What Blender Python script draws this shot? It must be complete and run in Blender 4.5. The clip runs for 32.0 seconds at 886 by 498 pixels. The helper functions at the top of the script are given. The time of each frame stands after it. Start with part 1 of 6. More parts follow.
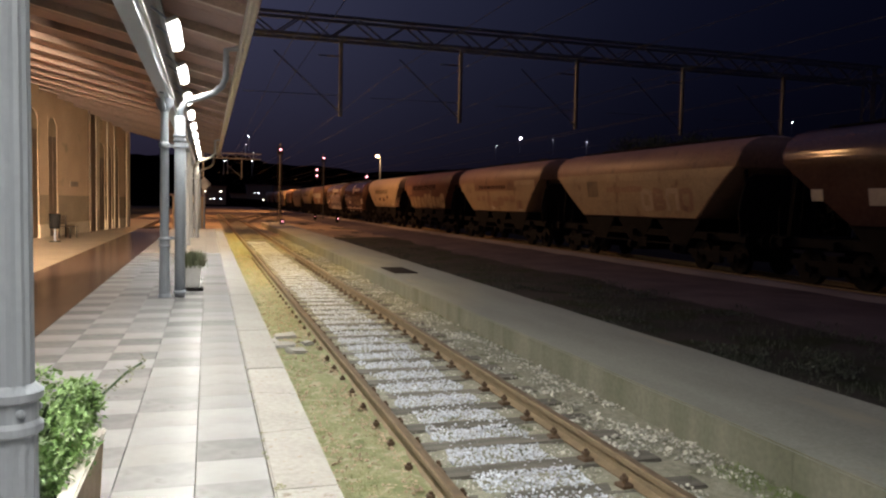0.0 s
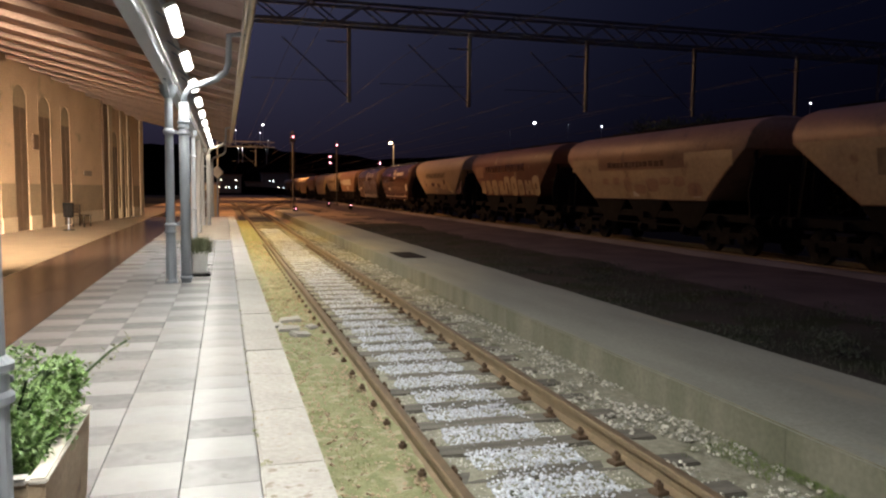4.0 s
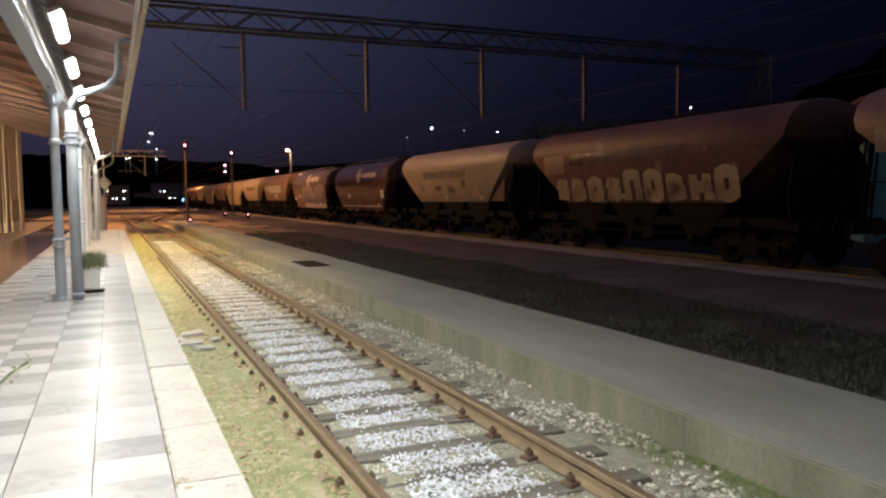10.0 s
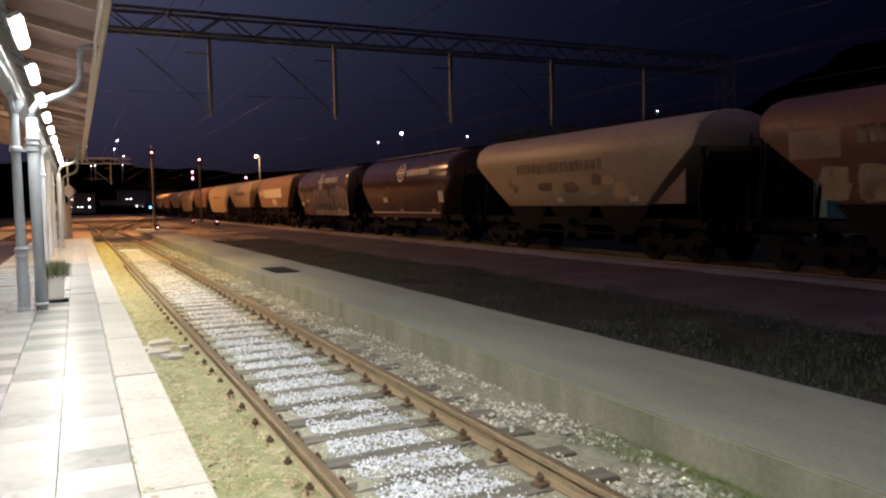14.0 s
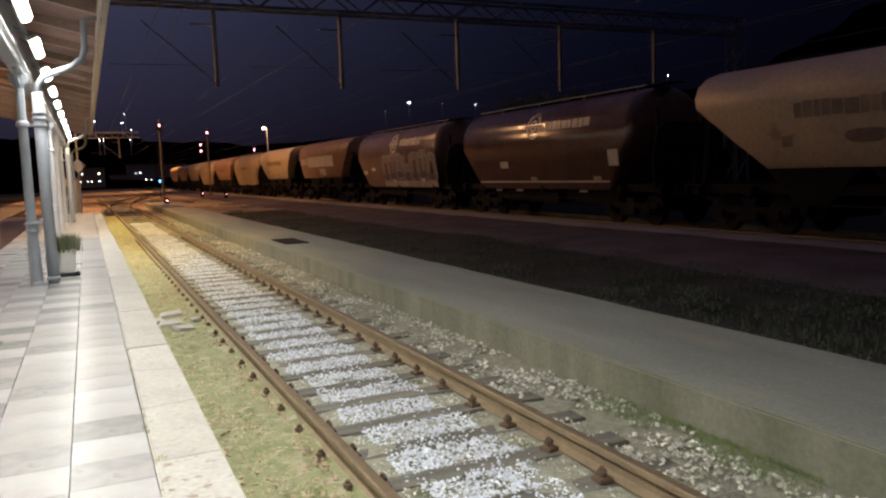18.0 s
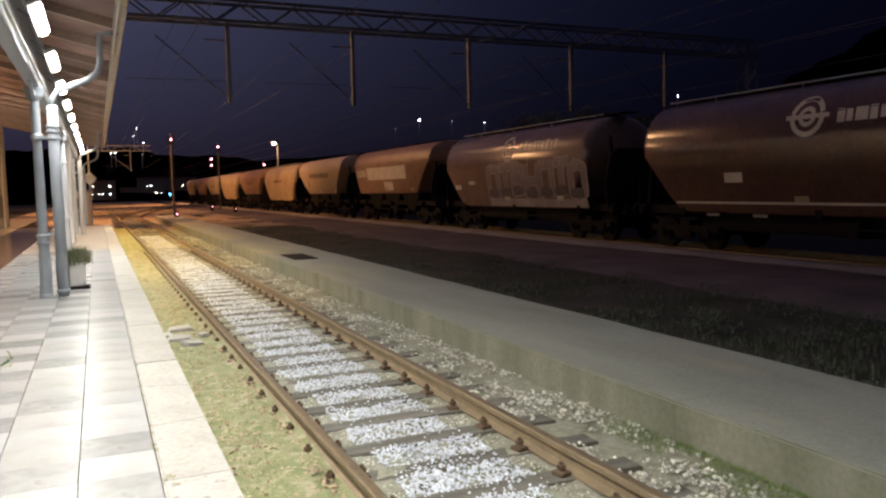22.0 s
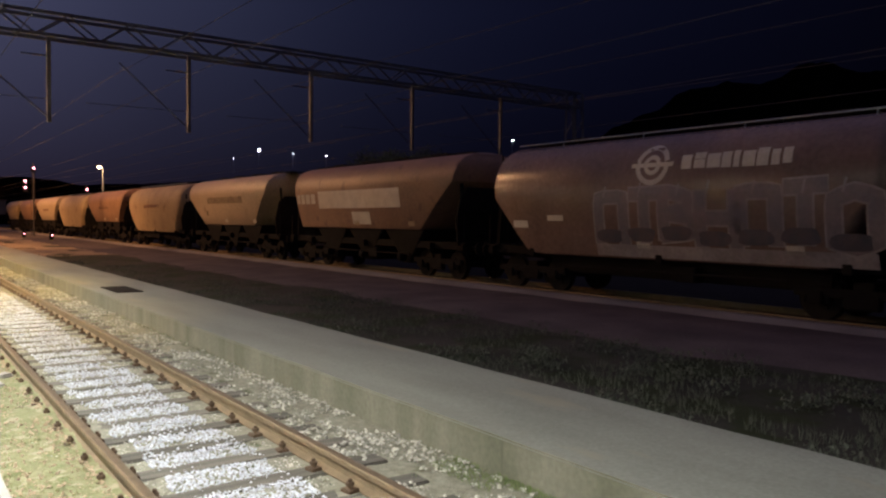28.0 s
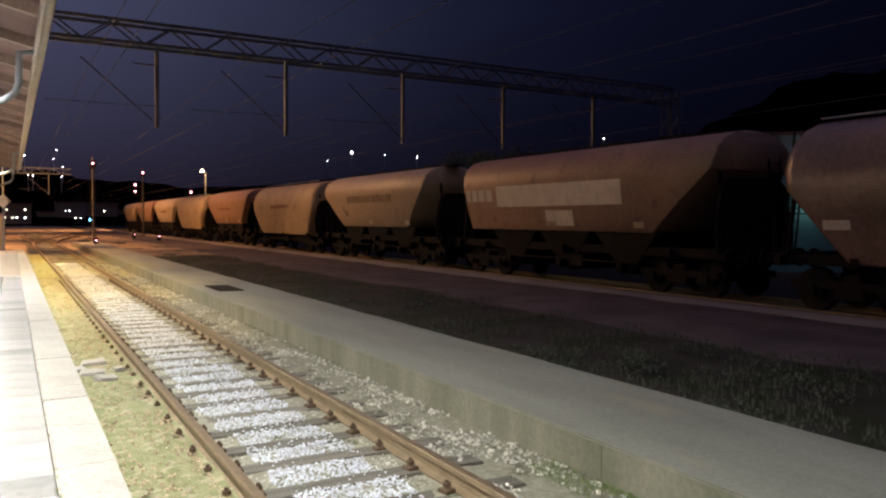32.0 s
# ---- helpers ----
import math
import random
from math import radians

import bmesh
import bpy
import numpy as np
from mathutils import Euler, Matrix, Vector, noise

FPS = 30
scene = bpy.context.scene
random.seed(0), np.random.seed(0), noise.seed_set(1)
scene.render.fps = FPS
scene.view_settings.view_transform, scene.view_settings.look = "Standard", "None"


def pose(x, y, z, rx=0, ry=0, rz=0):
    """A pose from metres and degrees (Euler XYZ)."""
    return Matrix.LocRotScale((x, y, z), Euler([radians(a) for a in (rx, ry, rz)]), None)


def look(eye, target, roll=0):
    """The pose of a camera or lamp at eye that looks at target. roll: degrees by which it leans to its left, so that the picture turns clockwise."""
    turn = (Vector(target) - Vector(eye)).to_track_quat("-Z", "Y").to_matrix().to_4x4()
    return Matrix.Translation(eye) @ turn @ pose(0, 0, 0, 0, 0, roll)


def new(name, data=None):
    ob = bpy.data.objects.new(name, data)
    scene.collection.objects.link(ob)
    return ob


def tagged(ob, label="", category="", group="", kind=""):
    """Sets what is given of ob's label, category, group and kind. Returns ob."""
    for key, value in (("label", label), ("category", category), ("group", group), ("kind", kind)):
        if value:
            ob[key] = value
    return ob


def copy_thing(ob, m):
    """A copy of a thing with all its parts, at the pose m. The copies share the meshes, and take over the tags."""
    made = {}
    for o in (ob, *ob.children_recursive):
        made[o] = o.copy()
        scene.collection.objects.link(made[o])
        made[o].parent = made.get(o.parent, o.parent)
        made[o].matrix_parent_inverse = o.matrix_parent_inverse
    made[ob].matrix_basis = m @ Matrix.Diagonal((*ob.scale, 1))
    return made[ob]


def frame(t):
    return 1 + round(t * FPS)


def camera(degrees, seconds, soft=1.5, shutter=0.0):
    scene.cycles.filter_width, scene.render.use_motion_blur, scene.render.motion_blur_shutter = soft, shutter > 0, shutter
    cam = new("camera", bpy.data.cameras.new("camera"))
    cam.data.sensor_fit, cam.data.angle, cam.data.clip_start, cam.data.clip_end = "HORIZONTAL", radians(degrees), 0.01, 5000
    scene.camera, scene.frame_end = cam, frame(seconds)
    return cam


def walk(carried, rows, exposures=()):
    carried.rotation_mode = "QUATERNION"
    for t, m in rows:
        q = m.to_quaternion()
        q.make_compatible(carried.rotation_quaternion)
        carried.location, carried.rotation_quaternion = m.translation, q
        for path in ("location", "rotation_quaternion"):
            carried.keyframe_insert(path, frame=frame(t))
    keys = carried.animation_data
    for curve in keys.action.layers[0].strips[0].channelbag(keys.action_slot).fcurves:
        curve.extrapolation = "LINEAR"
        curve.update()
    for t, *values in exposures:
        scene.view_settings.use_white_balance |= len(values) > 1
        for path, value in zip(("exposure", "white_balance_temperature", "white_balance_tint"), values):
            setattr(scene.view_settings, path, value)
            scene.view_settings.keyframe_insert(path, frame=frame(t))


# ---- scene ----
cam = camera(60.2, 32.0, soft=2.2, shutter=0.4)
PATH = [
    (0, (-1.516, 0.523, 1.924), (-0.928, 2.431, 1.807), 1.2),
    (0.5, (-1.507, 0.551, 1.924), (-0.921, 2.459, 1.793), 1.0),
    (1, (-1.475, 0.536, 1.921), (-0.889, 2.443, 1.789), 0.2),
    (1.5, (-1.407, 0.505, 1.913), (-0.811, 2.409, 1.774), -0.2),
    (2, (-1.348, 0.46, 1.892), (-0.76, 2.366, 1.745), -0.2),
    (2.5, (-1.331, 0.444, 1.888), (-0.752, 2.353, 1.736), -0.2),
    (3, (-1.333, 0.441, 1.887), (-0.768, 2.354, 1.734), 0.0),
    (3.5, (-1.34, 0.45, 1.882), (-0.782, 2.364, 1.729), 0.3),
    (5.5, (-1.348, 0.434, 1.878), (-0.83, 2.36, 1.724), 1.4),
    (6, (-1.368, 0.435, 1.889), (-0.86, 2.364, 1.741), 1.4),
    (6.5, (-1.413, 0.457, 1.901), (-0.908, 2.387, 1.756), 1.3),
    (7, (-1.459, 0.475, 1.901), (-0.957, 2.405, 1.755), 1.2),
    (7.5, (-1.477, 0.519, 1.888), (-0.968, 2.447, 1.731), 1.3),
    (8, (-1.486, 0.547, 1.891), (-0.971, 2.472, 1.723), 1.3),
    (8.5, (-1.473, 0.536, 1.889), (-0.946, 2.458, 1.719), 1.2),
    (9, (-1.435, 0.492, 1.894), (-0.786, 2.376, 1.727), 0.7),
    (9.5, (-1.435, 0.465, 1.892), (-0.729, 2.33, 1.737), 0.1),
    (10, (-1.431, 0.414, 1.883), (-0.638, 2.245, 1.745), -0.6),
    (10.5, (-1.422, 0.41, 1.88), (-0.586, 2.222, 1.743), -1.0),
    (11, (-1.413, 0.401, 1.879), (-0.566, 2.207, 1.743), -1.0),
    (11.5, (-1.407, 0.394, 1.879), (-0.543, 2.192, 1.743), -1.0),
    (12, (-1.419, 0.39, 1.882), (-0.546, 2.184, 1.749), -0.9),
    (12.5, (-1.417, 0.42, 1.877), (-0.548, 2.216, 1.741), -1.0),
    (13, (-1.419, 0.41, 1.88), (-0.558, 2.211, 1.753), -1.1),
    (13.5, (-1.412, 0.381, 1.88), (-0.553, 2.182, 1.754), -1.2),
    (14, (-1.412, 0.385, 1.875), (-0.551, 2.185, 1.748), -1.2),
    (14.5, (-1.415, 0.394, 1.87), (-0.56, 2.197, 1.736), -1.2),
    (16.5, (-1.405, 0.407, 1.865), (-0.599, 2.229, 1.691), -1.5),
    (17, (-1.399, 0.399, 1.865), (-0.586, 2.217, 1.679), -1.6),
    (17.5, (-1.394, 0.393, 1.861), (-0.567, 2.203, 1.666), -1.9),
    (18, (-1.388, 0.383, 1.862), (-0.555, 2.189, 1.656), -2.1),
    (18.5, (-1.39, 0.391, 1.861), (-0.549, 2.192, 1.648), -2.2),
    (19, (-1.414, 0.412, 1.859), (-0.663, 2.252, 1.642), -2.4),
    (19.5, (-1.425, 0.413, 1.858), (-0.673, 2.253, 1.63), -2.2),
    (20, (-1.424, 0.43, 1.86), (-0.684, 2.276, 1.649), -2.2),
    (20.5, (-1.424, 0.425, 1.866), (-0.674, 2.269, 1.67), -1.9),
    (21, (-1.419, 0.443, 1.873), (-0.66, 2.284, 1.69), -1.6),
    (21.5, (-1.401, 0.428, 1.876), (-0.613, 2.258, 1.705), -1.5),
    (22, (-1.407, 0.447, 1.876), (-0.589, 2.265, 1.715), -1.3),
    (22.5, (-1.421, 0.445, 1.89), (-0.55, 2.241, 1.758), -0.5),
    (23, (-1.397, 0.431, 1.889), (-0.51, 2.22, 1.767), 0.7),
    (23.5, (-1.371, 0.434, 1.884), (-0.477, 2.219, 1.765), 2.3),
    (24, (-1.355, 0.449, 1.903), (-0.386, 2.196, 1.802), 2.6),
    (24.5, (-1.371, 0.472, 1.9), (-0.316, 2.169, 1.802), 2.7),
    (25, (-1.375, 0.455, 1.902), (-0.3, 2.139, 1.807), 2.6),
    (25.5, (-1.366, 0.451, 1.904), (-0.262, 2.117, 1.818), 2.2),
    (27.5, (-1.355, 0.42, 1.9), (-0.173, 2.033, 1.829), 0.8),
    (28, (-1.367, 0.445, 1.899), (-0.186, 2.057, 1.827), 0.6),
    (28.5, (-1.369, 0.474, 1.9), (-0.241, 2.124, 1.829), 0.3),
    (29, (-1.358, 0.504, 1.905), (-0.305, 2.203, 1.828), 0.3),
    (29.5, (-1.378, 0.504, 1.906), (-0.363, 2.226, 1.828), 0.5),
    (30, (-1.372, 0.509, 1.905), (-0.375, 2.241, 1.827), 0.5),
    (30.5, (-1.373, 0.494, 1.905), (-0.375, 2.226, 1.829), 0.5),
    (31, (-1.364, 0.503, 1.904), (-0.364, 2.234, 1.828), 0.3),
    (31.5, (-1.364, 0.503, 1.905), (-0.363, 2.233, 1.829), 0.2),
    (32, (-1.384, 0.516, 1.897), (-0.4, 2.255, 1.823), 0.3),
]
EXPOSURE = [(0, 0.0), (8.5, 0.0), (10, 0.42), (14.5, 0.47), (16.5, 0.11), (19.5, 0.13), (21, 0.26), (23, 0.51), (25, 0.60), (28, 0.64), (32, 0.60)]
walk(cam, [(t, look(eye, target, roll)) for t, eye, target, roll in PATH], EXPOSURE)

TUBE_W, YARD_W, END_W, GLARE_W, HALL_W = 96.0, 9000.0, 2000.0, 4400.0, 950.0

# ---- world and large lights ----
world = bpy.data.worlds.new("night")
scene.world = world
world.use_nodes = True
wn, wl = world.node_tree.nodes, world.node_tree.links
wbg = wn["Background"]
wco = wn.new("ShaderNodeTexCoord")
wse = wn.new("ShaderNodeSeparateXYZ")
wdo = wn.new("ShaderNodeVectorMath")
wdo.operation = "DOT_PRODUCT"
wdo.inputs[1].default_value = (-0.35, 0.94, 0.0)
wra = wn.new("ShaderNodeValToRGB")
whz = wn.new("ShaderNodeValToRGB")
wmx = wn.new("ShaderNodeMixRGB")
wmx.blend_type, wmx.inputs[0].default_value = "MULTIPLY", 1.0
wl.new(wco.outputs["Generated"], wse.inputs[0])
wl.new(wco.outputs["Generated"], wdo.inputs[0])
wl.new(wdo.outputs["Value"], wra.inputs[0])
wl.new(wse.outputs["Z"], whz.inputs[0])
wl.new(wra.outputs[0], wmx.inputs[1])
wl.new(whz.outputs[0], wmx.inputs[2])
# unseen purple glow overhead, added as ambient fill
wov = wn.new("ShaderNodeValToRGB")
wov.color_ramp.elements[0].position, wov.color_ramp.elements[0].color = 0.34, (0, 0, 0, 1)
wov.color_ramp.elements[1].position, wov.color_ramp.elements[1].color = 0.9, (0.062, 0.054, 0.104, 1)
wad = wn.new("ShaderNodeMixRGB")
wad.blend_type, wad.inputs[0].default_value = "ADD", 1.0
wl.new(wse.outputs["Z"], wov.inputs[0])
wl.new(wmx.outputs[0], wad.inputs[1])
wl.new(wov.outputs[0], wad.inputs[2])
wl.new(wad.outputs[0], wbg.inputs[0])
# the town's glow brightens the sky along the line, away from the dark hills
wra.color_ramp.interpolation = "B_SPLINE"
wra.color_ramp.elements[0].position, wra.color_ramp.elements[0].color = 0.10, (0.0008, 0.0009, 0.0031, 1)
wra.color_ramp.elements[1].position, wra.color_ramp.elements[1].color = 0.99, (0.0520, 0.0540, 0.1024, 1)
for spot_at, tint in ((0.40, (0.0022, 0.0026, 0.0084)), (0.62, (0.0046, 0.0055, 0.0156)), (0.80, (0.0180, 0.0200, 0.0422)), (0.91, (0.0400, 0.0420, 0.0806))):
    wra.color_ramp.elements.new(spot_at).color = (*tint, 1)
whz.color_ramp.elements[0].position, whz.color_ramp.elements[0].color = 0.0, (0.20, 0.11, 0.12, 1)
whz.color_ramp.elements[1].position, whz.color_ramp.elements[1].color = 0.26, (1, 1, 1, 1)
wbg.inputs[1].default_value = 1.0


def area(name, m, sx, sy, watts, col, spread=180):
    d = bpy.data.lights.new(name, "AREA")
    d.shape, d.size, d.size_y, d.energy, d.color, d.spread = "RECTANGLE", sx, sy, watts, col, radians(spread)
    ob = new(name, d)
    ob.matrix_world = m
    return ob


def point(name, at, watts, col, radius=0.25):
    d = bpy.data.lights.new(name, "POINT")
    d.energy, d.color, d.shadow_soft_size = watts, col, radius
    ob = new(name, d)
    ob.location = at
    return ob


TUBE_Y = [-7.64 + 3.02 * k for k in range(17)]
TUBE_X, TUBE_Z = -1.9, 3.9
COLD = (1.0, 0.985, 0.905)
SODIUM = (1.0, 0.50, 0.21)
for k, y in enumerate(TUBE_Y[:11]):
    # the lamp over the downpipe is dimmed to keep the pipe from burning out
    area("tube_light", pose(TUBE_X + 0.05, y, TUBE_Z - 0.065, 0, -13, 0), 0.11, 1.5, TUBE_W * (0.6 if k == 7 else 1.0), COLD, 132)
for y in (27.5, 36.5):
    area("tube_light", pose(TUBE_X + 0.05, y, TUBE_Z - 0.065, 0, -21, 0), 0.11, 8.0, TUBE_W * 2.0, (1.0, 0.80, 0.55), 130)
# high sodium floodlight, out of view, over the yard beyond the platform's end
point("yard_floodlight", (-6.0, 62.0, 18.0), YARD_W, SODIUM, 0.6)
# unseen spot added to brighten ground and wagons past the platform end
spot = bpy.data.lights.new("platform_end_light", "SPOT")
spot.energy, spot.color, spot.shadow_soft_size, spot.spot_size, spot.spot_blend = END_W, SODIUM, 0.25, radians(96), 0.3
new("platform_end_light", spot).matrix_world = look((-1.7, 48.5, 7.2), (6.0, 38.0, -5.0))
# added yellow spots imitate lens glare on the verge; the canopy roof shields platform
for y, k in ((16.0, 0.4), (23.0, 0.9), (31.5, 1.0), (38.0, 0.8), (44.0, 0.5)):
    edge = bpy.data.lights.new("canopy_edge_light", "SPOT")
    edge.energy, edge.color, edge.shadow_soft_size, edge.spot_size, edge.spot_blend = GLARE_W * k, (1.0, 0.60, 0.05), 0.12, radians(72), 0.9
    new("canopy_edge_light", edge).matrix_world = look((-1.15, y, 9.0), (-1.6, y + 0.4, 0.0))
# unseen sodium spots added to brighten the ground round the turnouts
for x, y, z, watts in ((-3.2, 64.0, 8.5, 6000.0), (-4.0, 96.0, 13.0, 14000.0), (14.0, 150.0, 15.0, 24000.0)):
    yard2 = bpy.data.lights.new("throat_light", "SPOT")
    yard2.energy, yard2.color, yard2.shadow_soft_size, yard2.spot_size, yard2.spot_blend = watts, (1.0, 0.46, 0.17), 0.25, radians(130), 0.4
    new("throat_light", yard2).matrix_world = look((x, y, z), (3.5, y + 5.0, 0.0))
# unseen warm lamp added to light the station front and forecourt
area("forecourt_light", look((-5.2, 9.0, 4.7), (-7.9, 27.0, 0.4)), 0.5, 0.3, HALL_W, (1.0, 0.77, 0.56), 42)


# ---- materials ----
def mat(name, col, col2=None, rough=0.6, metal=0.0, scale=4.0, fine=40.0, bump=0.15, mix=0.5, spots=None, island=0.0, obrand=0.0, spec=0.5, coat=0.0, grain=0.35, vary=0.12, stretch=None):
    """Two-scale mottled paint: col and col2 mixed by coarse noise, grain and bump by fine noise."""
    m = bpy.data.materials.new(name)
    m.use_nodes = True
    n, l = m.node_tree.nodes, m.node_tree.links
    b = n["Principled BSDF"]
    tc = n.new("ShaderNodeTexCoord")
    a = n.new("ShaderNodeTexNoise")
    a.inputs["Scale"].default_value, a.inputs["Detail"].default_value = scale, 5
    f = n.new("ShaderNodeTexNoise")
    f.inputs["Scale"].default_value, f.inputs["Detail"].default_value = fine, 4
    at = tc.outputs["Object"]
    if stretch:
        mp = n.new("ShaderNodeMapping")
        mp.inputs["Scale"].default_value = stretch
        l.new(at, mp.inputs[0])
        at = mp.outputs[0]
    l.new(at, a.inputs[0])
    l.new(tc.outputs["Object"], f.inputs[0])
    r = n.new("ShaderNodeMapRange")
    r.inputs[1].default_value, r.inputs[2].default_value = 0.5 - 0.28 * mix - 0.04, 0.5 + 0.28 * mix + 0.04
    l.new(a.outputs[0], r.inputs[0])
    c = n.new("ShaderNodeMixRGB")
    c.inputs[1].default_value = (*col, 1)
    c.inputs[2].default_value = (*(col2 or [v * 0.72 for v in col]), 1)
    l.new(r.outputs[0], c.inputs[0])
    g = n.new("ShaderNodeMixRGB")
    g.blend_type = "OVERLAY"
    g.inputs[0].default_value = grain
    l.new(c.outputs[0], g.inputs[1])
    l.new(f.outputs[0], g.inputs[2])
    last = g
    if spots:
        s = n.new("ShaderNodeTexNoise")
        s.inputs["Scale"].default_value, s.inputs["Detail"].default_value = spots[1], 6
        l.new(at, s.inputs[0])
        sr = n.new("ShaderNodeMapRange")
        sr.inputs[1].default_value, sr.inputs[2].default_value = spots[2], spots[2] + 0.08
        l.new(s.outputs[0], sr.inputs[0])
        sm = n.new("ShaderNodeMixRGB")
        sm.inputs[2].default_value = (*spots[0], 1)
        l.new(sr.outputs[0], sm.inputs[0])
        l.new(last.outputs[0], sm.inputs[1])
        last = sm
    if island or obrand:
        src = n.new("ShaderNodeNewGeometry").outputs["Random Per Island"] if island else n.new("ShaderNodeObjectInfo").outputs["Random"]
        mr = n.new("ShaderNodeMapRange")
        k = island or obrand
        mr.inputs[3].default_value, mr.inputs[4].default_value = 1 - k, 1 + k
        l.new(src, mr.inputs[0])
        hv = n.new("ShaderNodeHueSaturation")
        l.new(mr.outputs[0], hv.inputs["Value"])
        l.new(last.outputs[0], hv.inputs["Color"])
        last = hv
    l.new(last.outputs[0], b.inputs["Base Color"])
    rr = n.new("ShaderNodeMapRange")
    rr.inputs[3].default_value, rr.inputs[4].default_value = max(0.02, rough - vary), min(1, rough + vary)
    l.new(f.outputs[0], rr.inputs[0])
    l.new(rr.outputs[0], b.inputs["Roughness"])
    b.inputs["Metallic"].default_value = metal
    b.inputs["Specular IOR Level"].default_value = spec
    b.inputs["Coat Weight"].default_value = coat
    if bump:
        bp = n.new("ShaderNodeBump")
        bp.inputs["Strength"].default_value, bp.inputs["Distance"].default_value = bump, 0.02
        l.new(f.outputs[0], bp.inputs["Height"])
        l.new(bp.outputs[0], b.inputs["Normal"])
    return m


def glow(name, col, strength):
    m = bpy.data.materials.new(name)
    m.use_nodes = True
    b = m.node_tree.nodes["Principled BSDF"]
    b.inputs["Base Color"].default_value = (*col, 1)
    b.inputs["Emission Color"].default_value = (*col, 1)
    b.inputs["Emission Strength"].default_value = strength
    return m


